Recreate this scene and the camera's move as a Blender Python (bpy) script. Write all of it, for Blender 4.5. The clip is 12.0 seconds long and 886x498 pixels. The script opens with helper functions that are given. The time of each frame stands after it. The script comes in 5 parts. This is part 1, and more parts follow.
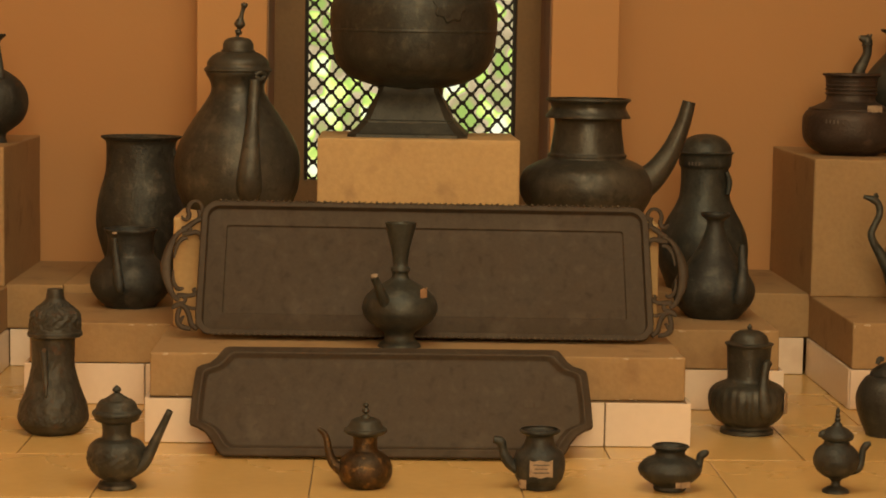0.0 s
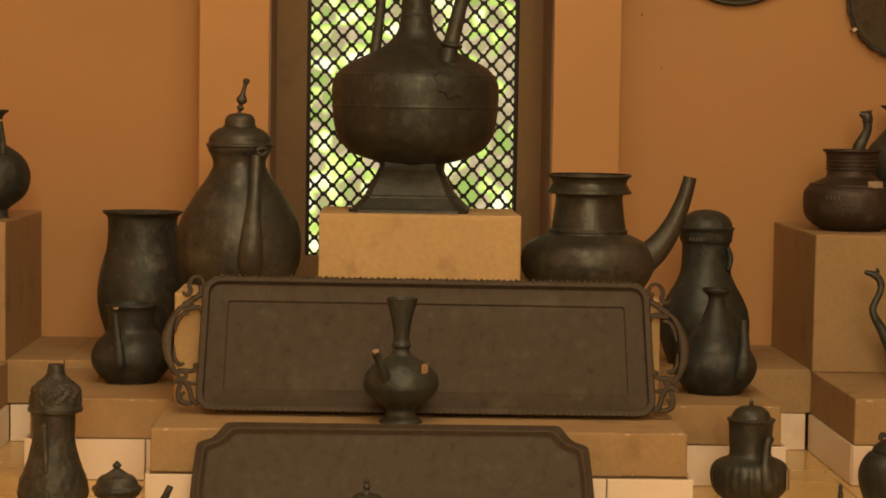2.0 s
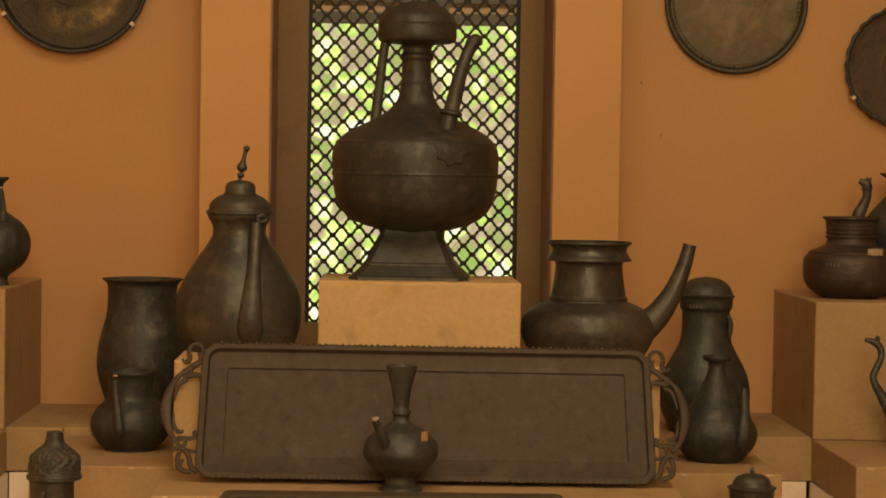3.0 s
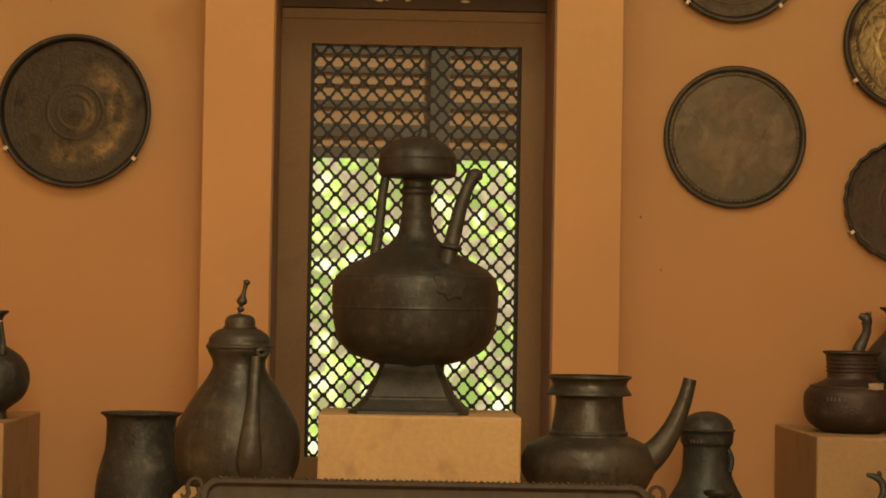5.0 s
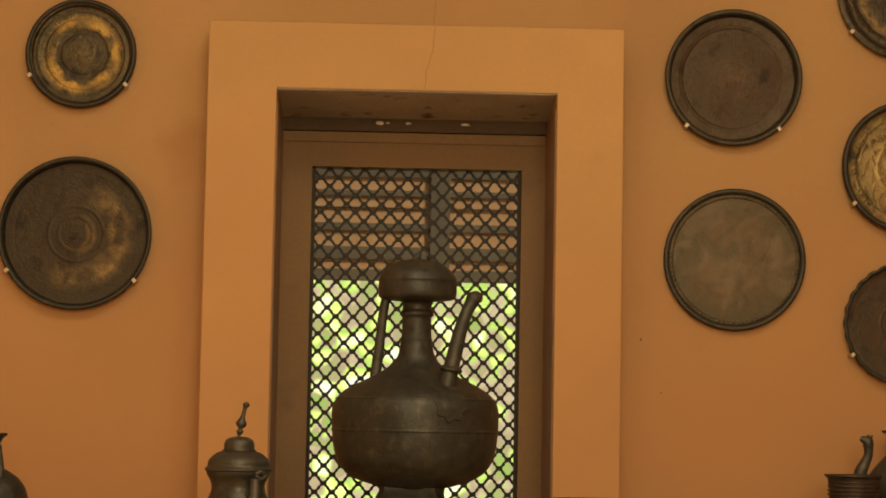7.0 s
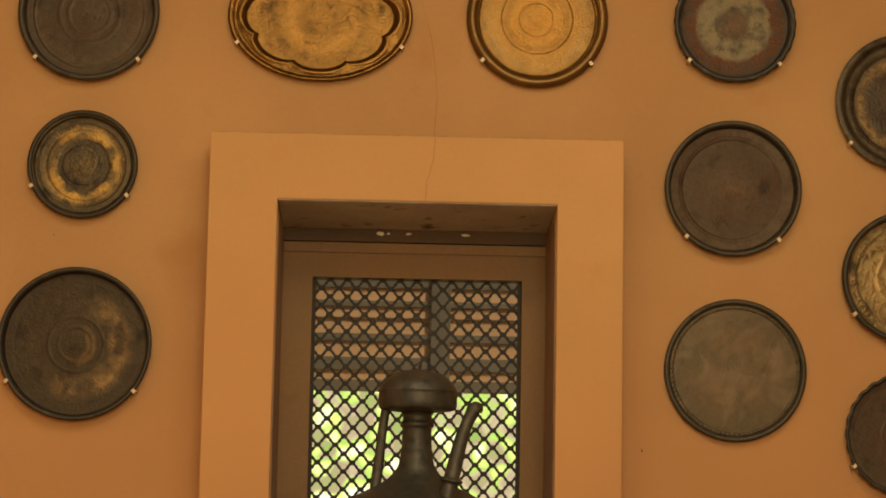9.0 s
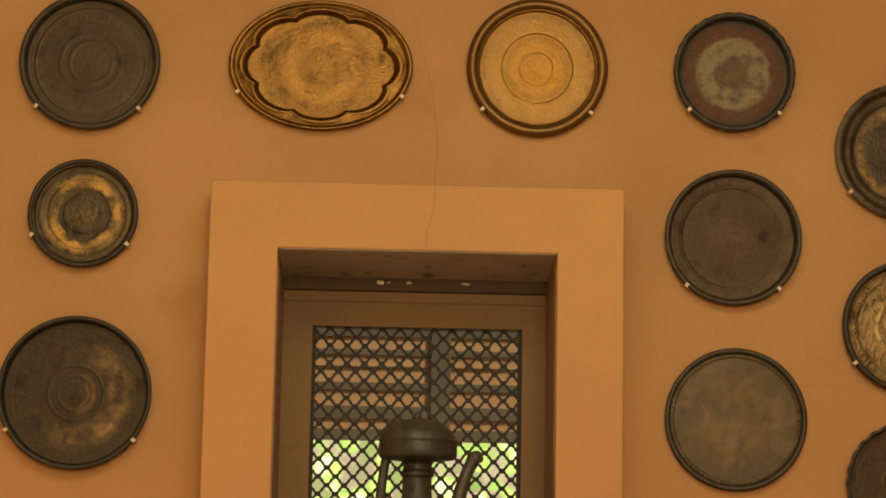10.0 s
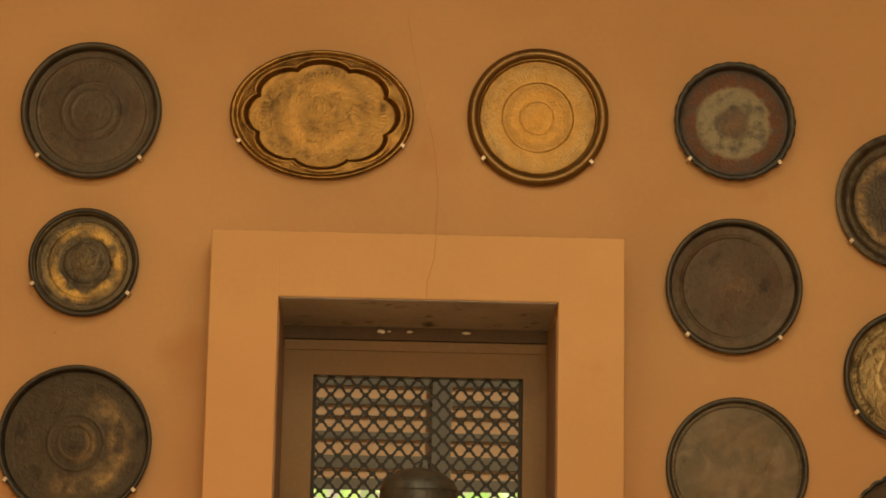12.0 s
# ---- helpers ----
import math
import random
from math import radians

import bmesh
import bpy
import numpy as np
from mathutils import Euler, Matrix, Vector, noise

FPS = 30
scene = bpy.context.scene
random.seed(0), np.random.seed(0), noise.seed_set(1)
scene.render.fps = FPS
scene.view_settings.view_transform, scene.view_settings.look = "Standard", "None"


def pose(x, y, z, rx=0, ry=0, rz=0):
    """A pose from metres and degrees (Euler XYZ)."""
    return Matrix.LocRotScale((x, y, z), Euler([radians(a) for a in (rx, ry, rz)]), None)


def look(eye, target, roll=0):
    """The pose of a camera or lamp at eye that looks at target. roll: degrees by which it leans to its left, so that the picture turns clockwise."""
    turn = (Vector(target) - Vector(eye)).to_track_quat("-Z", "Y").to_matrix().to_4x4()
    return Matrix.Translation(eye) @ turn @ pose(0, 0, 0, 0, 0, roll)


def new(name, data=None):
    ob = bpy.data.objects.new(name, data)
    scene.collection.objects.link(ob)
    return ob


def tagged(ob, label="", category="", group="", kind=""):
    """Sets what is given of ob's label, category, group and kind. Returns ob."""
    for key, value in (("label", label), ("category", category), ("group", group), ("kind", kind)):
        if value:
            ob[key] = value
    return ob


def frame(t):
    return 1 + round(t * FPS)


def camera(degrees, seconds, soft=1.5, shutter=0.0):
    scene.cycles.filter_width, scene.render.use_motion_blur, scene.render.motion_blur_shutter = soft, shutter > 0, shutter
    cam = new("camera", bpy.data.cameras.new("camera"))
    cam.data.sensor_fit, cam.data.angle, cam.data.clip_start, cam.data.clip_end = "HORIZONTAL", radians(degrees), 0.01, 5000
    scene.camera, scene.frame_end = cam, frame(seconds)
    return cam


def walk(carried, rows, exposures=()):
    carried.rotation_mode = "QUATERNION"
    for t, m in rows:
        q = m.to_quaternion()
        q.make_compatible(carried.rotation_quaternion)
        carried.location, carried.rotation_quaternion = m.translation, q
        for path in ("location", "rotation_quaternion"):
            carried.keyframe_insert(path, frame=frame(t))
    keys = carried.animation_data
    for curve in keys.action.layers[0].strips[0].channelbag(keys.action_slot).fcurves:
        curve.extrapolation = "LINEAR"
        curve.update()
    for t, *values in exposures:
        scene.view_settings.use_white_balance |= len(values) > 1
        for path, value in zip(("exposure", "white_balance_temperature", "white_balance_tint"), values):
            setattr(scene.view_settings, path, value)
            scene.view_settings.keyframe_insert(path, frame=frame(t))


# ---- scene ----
# ---- camera: a tripod tilt, the eye stays where it is ----
cam = camera(23.315, 12.0, soft=1.8)
EYE = (0.0, 0.0, 0.995)
ROWS = [  # seconds, yaw, pitch, roll
    (0.0, -1.780, -5.920, 0.901), (0.5, -1.762, -5.758, 0.900), (1.0, -1.746, -5.300, 0.902), (1.5, -1.730, -4.685, 0.908),
    (2.0, -1.715, -3.910, 0.915), (2.5, -1.701, -3.082, 0.925), (3.0, -1.688, -2.115, 0.936), (5.0, -1.632, 1.458, 0.985),
    (5.5, -1.618, 2.257, 0.997), (6.0, -1.603, 3.107, 1.008), (6.5, -1.588, 3.895, 1.018), (7.0, -1.573, 4.721, 1.027),
    (9.0, -1.512, 7.669, 1.053), (9.5, -1.498, 8.311, 1.056), (10.0, -1.484, 8.971, 1.059), (10.5, -1.471, 9.523, 1.062),
    (11.0, -1.459, 9.996, 1.064), (11.5, -1.448, 10.188, 1.066), (12.0, -1.439, 10.278, 1.068),
]
walk(cam, [(t, pose(*EYE, 0, 0, yaw) @ pose(0, 0, 0, 90 + pitch) @ pose(0, 0, 0, 0, 0, roll)) for t, yaw, pitch, roll in ROWS],
     exposures=[(0.0, -0.08), (3.0, -0.08), (12.0, 0.1)])

# ---- world, sun and the daylight from the courtyard door behind the camera ----
world = bpy.data.worlds.new("sky")
scene.world = world
world.use_nodes = True
wn = world.node_tree.nodes
sky = wn.new("ShaderNodeTexSky")
sky.sky_type, sky.sun_disc, sky.sun_elevation, sky.sun_rotation = "NISHITA", False, radians(47), radians(122)
world.node_tree.links.new(sky.outputs[0], wn["Background"].inputs[0])
wn["Background"].inputs[1].default_value = 0.1

sun = new("sun", bpy.data.lights.new("sun", "SUN"))
sun.data.energy, sun.data.angle, sun.data.color = 2.6, radians(0.5), (1.0, 0.93, 0.82)
sun.matrix_world = look((8, -5, 10), (0, 0, 0))


def daylight(name, place, target, width, height, watts, tint):
    lamp = new(name, bpy.data.lights.new(name, "AREA"))
    lamp.data.shape, lamp.data.size, lamp.data.size_y = "RECTANGLE", width, height
    lamp.data.energy, lamp.data.color = watts, tint
    lamp.matrix_world = look(place, target)
    return lamp


daylight("courtyard_door_light", (0.45, -2.42, 2.6), (0.45, 6.0, 2.6), 2.4, 2.2, 222.0, (1.0, 0.795, 0.495))
daylight("skylight_light", (0.3, 3.0, 3.92), (0.3, 3.0, 0.0), 3.0, 2.4, 95.0, (1.0, 0.81, 0.505))


# ---- materials ----
def material(name, low, high, rough=0.6, metal=0.0, scale=8.0, fine=90.0, bump=0.15, spots=None, spot_amount=0.62, vary=0.0, rough_span=0.12, grain_share=0.3, contrast=0.21, streak=None, warm_bounce=None):
    """Two scales of noise between two colours, fine relief, and stains of a third colour."""
    m = bpy.data.materials.new(name)
    m.use_nodes = True
    n, l = m.node_tree.nodes, m.node_tree.links
    p = n["Principled BSDF"]
    where = n.new("ShaderNodeTexCoord").outputs["Object"]

    def cloud(size, detail=6.0):
        t = n.new("ShaderNodeTexNoise")
        t.inputs["Scale"].default_value, t.inputs["Detail"].default_value = size, detail
        l.new(where, t.inputs["Vector"])
        return t.outputs["Fac"]

    def ramp(source, a, b):
        r = n.new("ShaderNodeMapRange")
        r.inputs["From Min"].default_value, r.inputs["From Max"].default_value = a, b
        l.new(source, r.inputs["Value"])
        return r.outputs[0]

    def mix(fac, a, b):
        x = n.new("ShaderNodeMix")
        x.data_type = "RGBA"
        for socket, v in ((x.inputs["Factor"], fac), (x.inputs["A"], a), (x.inputs["B"], b)):
            if isinstance(v, tuple):
                socket.default_value = (*v, 1.0)
            elif isinstance(v, float):
                socket.default_value = v
            else:
                l.new(v, socket)
        return x.outputs["Result"]

    big, small = cloud(scale), cloud(fine, 3.0)
    colour = mix(ramp(big, 0.51 - contrast, 0.51 + contrast), low, high)
    grain = mix(ramp(small, 0.25, 0.8), tuple(c * 0.8 for c in low), tuple(min(1.0, c * 1.12) for c in high))
    colour = mix(grain_share, colour, grain)
    if spots:
        colour = mix(ramp(cloud(scale * 1.7, 9.0), spot_amount, spot_amount + 0.12), colour, spots)
    if streak:
        squash = n.new("ShaderNodeMapping")
        squash.inputs["Scale"].default_value = (1.0, 1.0, 0.8)
        l.new(where, squash.inputs["Vector"])
        runs = n.new("ShaderNodeTexNoise")
        runs.inputs["Scale"].default_value, runs.inputs["Detail"].default_value, runs.inputs["Distortion"].default_value = 38.0, 8.0, 0.3
        l.new(squash.outputs[0], runs.inputs["Vector"])
        colour = mix(ramp(runs.outputs["Fac"], 0.55, 0.78), colour, streak)
        colour = mix(ramp(runs.outputs["Fac"], 0.45, 0.25), colour, tuple(c * 0.75 for c in low))
    if warm_bounce:  # redder lower wall: warm bounced light put into the colour, ending unevenly
        place = n.new("ShaderNodeSeparateXYZ")
        l.new(where, place.inputs[0])
        edge = n.new("ShaderNodeMath")
        edge.operation, edge.inputs[1].default_value = "MULTIPLY_ADD", -1.2
        l.new(cloud(1.1, 5.0), edge.inputs[0])
        l.new(place.outputs["Z"], edge.inputs[2])
        colour = mix(ramp(edge.outputs[0], 1.35, 0.35), colour, mix(ramp(big, 0.3, 0.7), tuple(c * 0.93 for c in warm_bounce), warm_bounce))
    if vary:
        info = n.new("ShaderNodeObjectInfo")
        colour = mix(ramp(info.outputs["Random"], 0.0, 1.0 / vary), colour, tuple(c * 0.8 for c in low))
    l.new(colour, p.inputs["Base Color"])
    r = n.new("ShaderNodeMapRange")
    r.inputs["To Min"].default_value, r.inputs["To Max"].default_value = rough - rough_span, rough + rough_span
    l.new(big, r.inputs["Value"])
    l.new(r.outputs[0], p.inputs["Roughness"])
    p.inputs["Metallic"].default_value = metal
    if metal > 0.2:  # oxide skin: weak, brownish sheen
        p.inputs["Specular IOR Level"].default_value, p.inputs["Specular Tint"].default_value = 0.38, (1.0, 0.94, 0.80, 1.0)
    b = n.new("ShaderNodeBump")
    b.inputs["Strength"].default_value, b.inputs["Distance"].default_value = bump, 0.004
    l.new(small, b.inputs["Height"])
    l.new(b.outputs[0], p.inputs["Normal"])
    return m


def dish_material(name, ground, worn, bands, metal=0.7, rough=0.42, engrave=60.0, amount=0.55, uneven=0.6, depth=0.3, wear_side=None, blotch=None, radius=0.22, tall=1.0, cuts=(), rings=()):
    """A wrought metal dish: engraved rings (shares of the radius), cuts (from share, to share, strokes round, swirl), worn patches, and bands (radius share, colour) from the centre outwards."""
    m = material(name, ground, worn, rough, metal, 9.0, 120.0, 0.2, spots=tuple(c * 0.45 for c in ground), spot_amount=amount)
    n, l = m.node_tree.nodes, m.node_tree.links
    p = n["Principled BSDF"]
    base = p.inputs["Base Color"].links[0].from_socket
    where = n.new("ShaderNodeTexCoord").outputs["Object"]
    flat = n.new("ShaderNodeVectorMath")
    flat.operation = "MULTIPLY"
    flat.inputs[1].default_value = (1, 0, 1)
    l.new(where, flat.inputs[0])
    far = n.new("ShaderNodeVectorMath")
    far.operation = "LENGTH"
    l.new(flat.outputs[0], far.inputs[0])
    wob = n.new("ShaderNodeTexNoise")
    wob.inputs["Scale"].default_value, wob.inputs["Detail"].default_value = 28.0, 8.0
    l.new(where, wob.inputs["Vector"])
    add = n.new("ShaderNodeMath")
    add.operation, add.inputs[1].default_value = "MULTIPLY_ADD", 0.045
    l.new(wob.outputs["Fac"], add.inputs[0])
    l.new(far.outputs["Value"], add.inputs[2])
    if bands:
        r = n.new("ShaderNodeValToRGB")
        r.color_ramp.interpolation = "LINEAR"
        while len(r.color_ramp.elements) < len(bands):
            r.color_ramp.elements.new(0.5)
        for e, (at, c, a) in zip(r.color_ramp.elements, bands):
            e.position, e.color = at, (*c, a)
        k = n.new("ShaderNodeMath")
        k.operation, k.inputs[1].default_value = "MULTIPLY", 4.0
        l.new(add.outputs[0], k.inputs[0])
        l.new(k.outputs[0], r.inputs[0])
        x = n.new("ShaderNodeMix")
        x.data_type = "RGBA"
        patchy = n.new("ShaderNodeMath")
        patchy.operation = "MULTIPLY"
        soft = n.new("ShaderNodeMapRange")
        soft.inputs["From Min"].default_value, soft.inputs["From Max"].default_value = 0.26, 0.52
        l.new(wob.outputs["Fac"], soft.inputs["Value"])
        l.new(soft.outputs[0], patchy.inputs[0])
        l.new(r.outputs["Alpha"], patchy.inputs[1])
        broad = n.new("ShaderNodeTexNoise")
        broad.inputs["Scale"].default_value, broad.inputs["Detail"].default_value = 7.0, 3.0
        l.new(where, broad.inputs["Vector"])
        keep = n.new("ShaderNodeMapRange")
        keep.inputs["From Min"].default_value, keep.inputs["From Max"].default_value, keep.inputs["To Min"].default_value = 0.42, 0.58, uneven
        l.new(broad.outputs["Fac"], keep.inputs["Value"])
        again = n.new("ShaderNodeMath")
        again.operation = "MULTIPLY"
        l.new(patchy.outputs[0], again.inputs[0])
        l.new(keep.outputs[0], again.inputs[1])
        worn_by = again.outputs[0]
        if wear_side:  # rubbed by hand on one side only
            side = n.new("ShaderNodeVectorMath")
            side.operation = "DOT_PRODUCT"
            side.inputs[1].default_value = wear_side
            l.new(where, side.inputs[0])
            share = n.new("ShaderNodeMapRange")
            share.inputs["From Min"].default_value, share.inputs["From Max"].default_value, share.inputs["To Min"].default_value = -0.03, 0.08, 0.04
            l.new(side.outputs["Value"], share.inputs["Value"])
            onesided = n.new("ShaderNodeMath")
            onesided.operation = "MULTIPLY"
            l.new(worn_by, onesided.inputs[0])
            l.new(share.outputs[0], onesided.inputs[1])
            worn_by = onesided.outputs[0]
        l.new(worn_by, x.inputs["Factor"])
        l.new(base, x.inputs["A"])
        l.new(r.outputs["Color"], x.inputs["B"])
        l.new(x.outputs["Result"], p.inputs["Base Color"])
    if blotch:  # broad stains of a second patina
        stain = n.new("ShaderNodeTexNoise")
        stain.inputs["Scale"].default_value, stain.inputs["Detail"].default_value, stain.inputs["Distortion"].default_value = 11.0, 5.0, 0.8
        l.new(where, stain.inputs["Vector"])
        spread = n.new("ShaderNodeMapRange")
        spread.inputs["From Min"].default_value, spread.inputs["From Max"].default_value, spread.inputs["To Max"].default_value = 0.46, 0.68, 0.85
        l.new(stain.outputs["Fac"], spread.inputs["Value"])
        over = n.new("ShaderNodeMix")
        over.data_type = "RGBA"
        over.inputs["B"].default_value = (*blotch, 1.0)
        l.new(spread.outputs[0], over.inputs["Factor"])
        l.new(p.inputs["Base Color"].links[0].from_socket, over.inputs["A"])
        l.new(over.outputs["Result"], p.inputs["Base Color"])
    def math_node(kind, first, second=0.0, third=None, clamp=False):
        x = n.new("ShaderNodeMath")
        x.operation, x.use_clamp = kind, clamp
        for socket, value in zip(x.inputs, (first, second, third)):
            if isinstance(value, (int, float)):
                socket.default_value = value
            elif value is not None:
                l.new(value, socket)
        return x.outputs[0]

    # chased work: scrolls all over, then rings and bands of repeated strokes round the centre
    scroll = n.new("ShaderNodeTexNoise")
    scroll.inputs["Scale"].default_value, scroll.inputs["Detail"].default_value, scroll.inputs["Distortion"].default_value = engrave, 3.0, 2.2
    l.new(where, scroll.inputs["Vector"])
    line = n.new("ShaderNodeMapRange")
    line.inputs["From Min"].default_value, line.inputs["From Max"].default_value, line.inputs["To Min"].default_value = 0.42, 0.58, -1.0
    l.new(scroll.outputs["Fac"], line.inputs["Value"])
    axes = n.new("ShaderNodeSeparateXYZ")
    l.new(where, axes.inputs[0])
    tilted = math_node("DIVIDE", axes.outputs["Z"], tall)
    turn = math_node("ARCTAN2", axes.outputs["X"], tilted)
    share = math_node("DIVIDE", math_node("SQRT", math_node("ADD", math_node("POWER", axes.outputs["X"], 2.0), math_node("POWER", tilted, 2.0))), radius)
    share = math_node("ADD", share, math_node("MULTIPLY", math_node("SUBTRACT", wob.outputs["Fac"], 0.5), 0.02))
    height = math_node("MULTIPLY", line.outputs[0], 0.45)
    rubbed = n.new("ShaderNodeTexNoise")
    rubbed.inputs["Scale"].default_value, rubbed.inputs["Detail"].default_value = 14.0, 4.0
    l.new(where, rubbed.inputs["Vector"])
    left = n.new("ShaderNodeMapRange")
    left.inputs["From Min"].default_value, left.inputs["From Max"].default_value = 0.40, 0.62
    l.new(rubbed.outputs["Fac"], left.inputs["Value"])
    for low, high, count, swirl in cuts:
        window = math_node("SUBTRACT", 1.0, math_node("DIVIDE", math_node("ABSOLUTE", math_node("SUBTRACT", share, (low + high) / 2)), (high - low) / 2), clamp=True)
        phase = math_node("MULTIPLY_ADD", turn, float(count), math_node("MULTIPLY_ADD", share, float(swirl), math_node("MULTIPLY", scroll.outputs["Fac"], 16.0)))
        height = math_node("ADD", height, math_node("MULTIPLY", math_node("MULTIPLY", math_node("SINE", phase), left.outputs[0]), math_node("SQRT", window)))
    for at in rings:
        groove = math_node("SUBTRACT", 1.0, math_node("DIVIDE", math_node("ABSOLUTE", math_node("SUBTRACT", share, at)), 0.014), clamp=True)
        height = math_node("SUBTRACT", height, math_node("MULTIPLY", groove, math_node("MULTIPLY_ADD", left.outputs[0], 0.8, 0.3)))
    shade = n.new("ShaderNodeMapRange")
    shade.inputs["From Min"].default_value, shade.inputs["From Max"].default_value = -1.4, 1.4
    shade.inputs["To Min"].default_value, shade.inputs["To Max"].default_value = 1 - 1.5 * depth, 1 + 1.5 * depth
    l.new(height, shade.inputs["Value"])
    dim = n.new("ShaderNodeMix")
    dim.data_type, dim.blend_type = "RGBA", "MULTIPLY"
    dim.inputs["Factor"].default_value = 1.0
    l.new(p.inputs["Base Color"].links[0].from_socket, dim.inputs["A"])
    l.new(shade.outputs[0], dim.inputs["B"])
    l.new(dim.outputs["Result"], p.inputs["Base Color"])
    b = n.new("ShaderNodeBump")
    b.inputs["Strength"].default_value, b.inputs["Distance"].default_value = min(1.0, depth * 2.0), 0.0015
    l.new(height, b.inputs["Height"])
    l.new(p.inputs["Normal"].links[0].from_socket, b.inputs["Normal"])
    l.new(b.outputs[0], p.inputs["Normal"])
    return m


ochre = material("ochre_limewash", (0.435, 0.245, 0.095), (0.52, 0.307, 0.122), 0.9, 0.0, 1.6, 60.0, 0.12, spots=(0.43, 0.228, 0.082), spot_amount=0.62, grain_share=0.1, warm_bounce=(0.51, 0.262, 0.096))
surround_paint = material("surround_limewash", (0.505, 0.29, 0.104), (0.585, 0.346, 0.13), 0.88, 0.0, 2.0, 60.0, 0.12, spots=(0.48, 0.255, 0.09), spot_amount=0.64, grain_share=0.1, warm_bounce=(0.565, 0.290, 0.104))
buff = material("buff_plaster", (0.325, 0.200, 0.082), (0.415, 0.265, 0.112), 0.85, 0.0, 5.0, 70.0, 0.4, spots=(0.275, 0.165, 0.070), spot_amount=0.58, grain_share=0.25, contrast=0.26)
pale_buff = material("pale_buff_plaster", (0.46, 0.295, 0.118), (0.57, 0.375, 0.155), 0.85, 0.0, 5.0, 70.0, 0.3, spots=(0.38, 0.235, 0.10), spot_amount=0.62)
floor_tile = material("floor_tile_glaze", (0.66, 0.42, 0.14), (0.77, 0.50, 0.175), 0.27, 0.0, 2.2, 40.0, 0.05, spots=(0.56, 0.35, 0.13), spot_amount=0.62, vary=0.35, grain_share=0.15)
white_tile = material("white_tile_glaze", (0.80, 0.645, 0.46), (0.87, 0.725, 0.54), 0.33, 0.0, 3.0, 50.0, 0.05, spots=(0.70, 0.54, 0.37), spot_amount=0.60, vary=0.3, grain_share=0.15)
grout = material("grout", (0.22, 0.14, 0.07), (0.30, 0.20, 0.10), 0.9, 0.0, 9.0, 90.0, 0.3)
bronze = material("patinated_bronze", (0.042, 0.041, 0.031), (0.080, 0.075, 0.056), 0.47, 0.44, 7.0, 140.0, 0.3, spots=(0.105, 0.096, 0.070), spot_amount=0.60, contrast=0.18, rough_span=0.22, streak=(0.112, 0.102, 0.074))
brown_bronze = material("olive_brown_bronze", (0.047, 0.044, 0.033), (0.092, 0.083, 0.060), 0.44, 0.46, 5.0, 140.0, 0.25, spots=(0.118, 0.102, 0.070), spot_amount=0.58, contrast=0.17, rough_span=0.24, streak=(0.118, 0.104, 0.073))
dusky_bronze = material("dusky_bronze", (0.033, 0.034, 0.027), (0.064, 0.061, 0.046), 0.47, 0.42, 4.0, 140.0, 0.25, spots=(0.088, 0.078, 0.055), spot_amount=0.60, contrast=0.17, rough_span=0.22, streak=(0.086, 0.079, 0.058))
black_bronze = material("black_bronze", (0.032, 0.033, 0.028), (0.060, 0.060, 0.049), 0.5, 0.4, 9.0, 160.0, 0.4, spots=(0.082, 0.079, 0.062), spot_amount=0.60, contrast=0.18, rough_span=0.2, streak=(0.088, 0.083, 0.064))
green_bronze = material("green_bronze", (0.041, 0.044, 0.036), (0.074, 0.076, 0.060), 0.48, 0.44, 7.0, 120.0, 0.3, spots=(0.098, 0.097, 0.075), spot_amount=0.60, contrast=0.18, rough_span=0.2, streak=(0.104, 0.102, 0.078))
scuffed_bronze = material("scuffed_bronze", (0.038, 0.038, 0.030), (0.070, 0.067, 0.051), 0.52, 0.38, 7.0, 110.0, 0.5, spots=(0.145, 0.128, 0.090), spot_amount=0.57, contrast=0.18, rough_span=0.22, streak=(0.122, 0.109, 0.078))
embossed_bronze = material("embossed_bronze", (0.042, 0.039, 0.029), (0.078, 0.072, 0.054), 0.55, 0.4, 20.0, 46.0, 0.9, spots=(0.085, 0.05, 0.03), spot_amount=0.6, contrast=0.17, rough_span=0.15, streak=(0.10, 0.095, 0.072))
copper = material("worn_copper", (0.045, 0.034, 0.021), (0.095, 0.058, 0.028), 0.38, 0.7, 40.0, 240.0, 0.6, spots=(0.24, 0.135, 0.045), spot_amount=0.57, streak=(0.19, 0.105, 0.036))
red_bronze = material("red_bronze", (0.042, 0.031, 0.023), (0.086, 0.062, 0.045), 0.48, 0.42, 12.0, 120.0, 0.55, spots=(0.11, 0.082, 0.058), spot_amount=0.60, contrast=0.18, rough_span=0.2)
tray_metal = material("tray_bronze", (0.052, 0.036, 0.0215), (0.066, 0.047, 0.0290), 0.62, 0.28, 5.0, 110.0, 0.12, spots=(0.080, 0.059, 0.038), spot_amount=0.60, grain_share=0.3, contrast=0.25, rough_span=0.16, streak=(0.074, 0.055, 0.035))
rubbed_bronze = material("rubbed_bronze", (0.085, 0.064, 0.04), (0.16, 0.122, 0.076), 0.4, 0.6, 40.0, 200.0, 0.1)
dark_paving = material("unseen_dark_paving", (0.13, 0.095, 0.06), (0.19, 0.14, 0.09), 0.7, 0.0, 3.0, 60.0, 0.2)
label_paper = material("label_paper", (0.30, 0.21, 0.12), (0.46, 0.34, 0.21), 0.8, 0.0, 60.0, 200.0, 0.2, spots=(0.2, 0.13, 0.08), spot_amount=0.55)
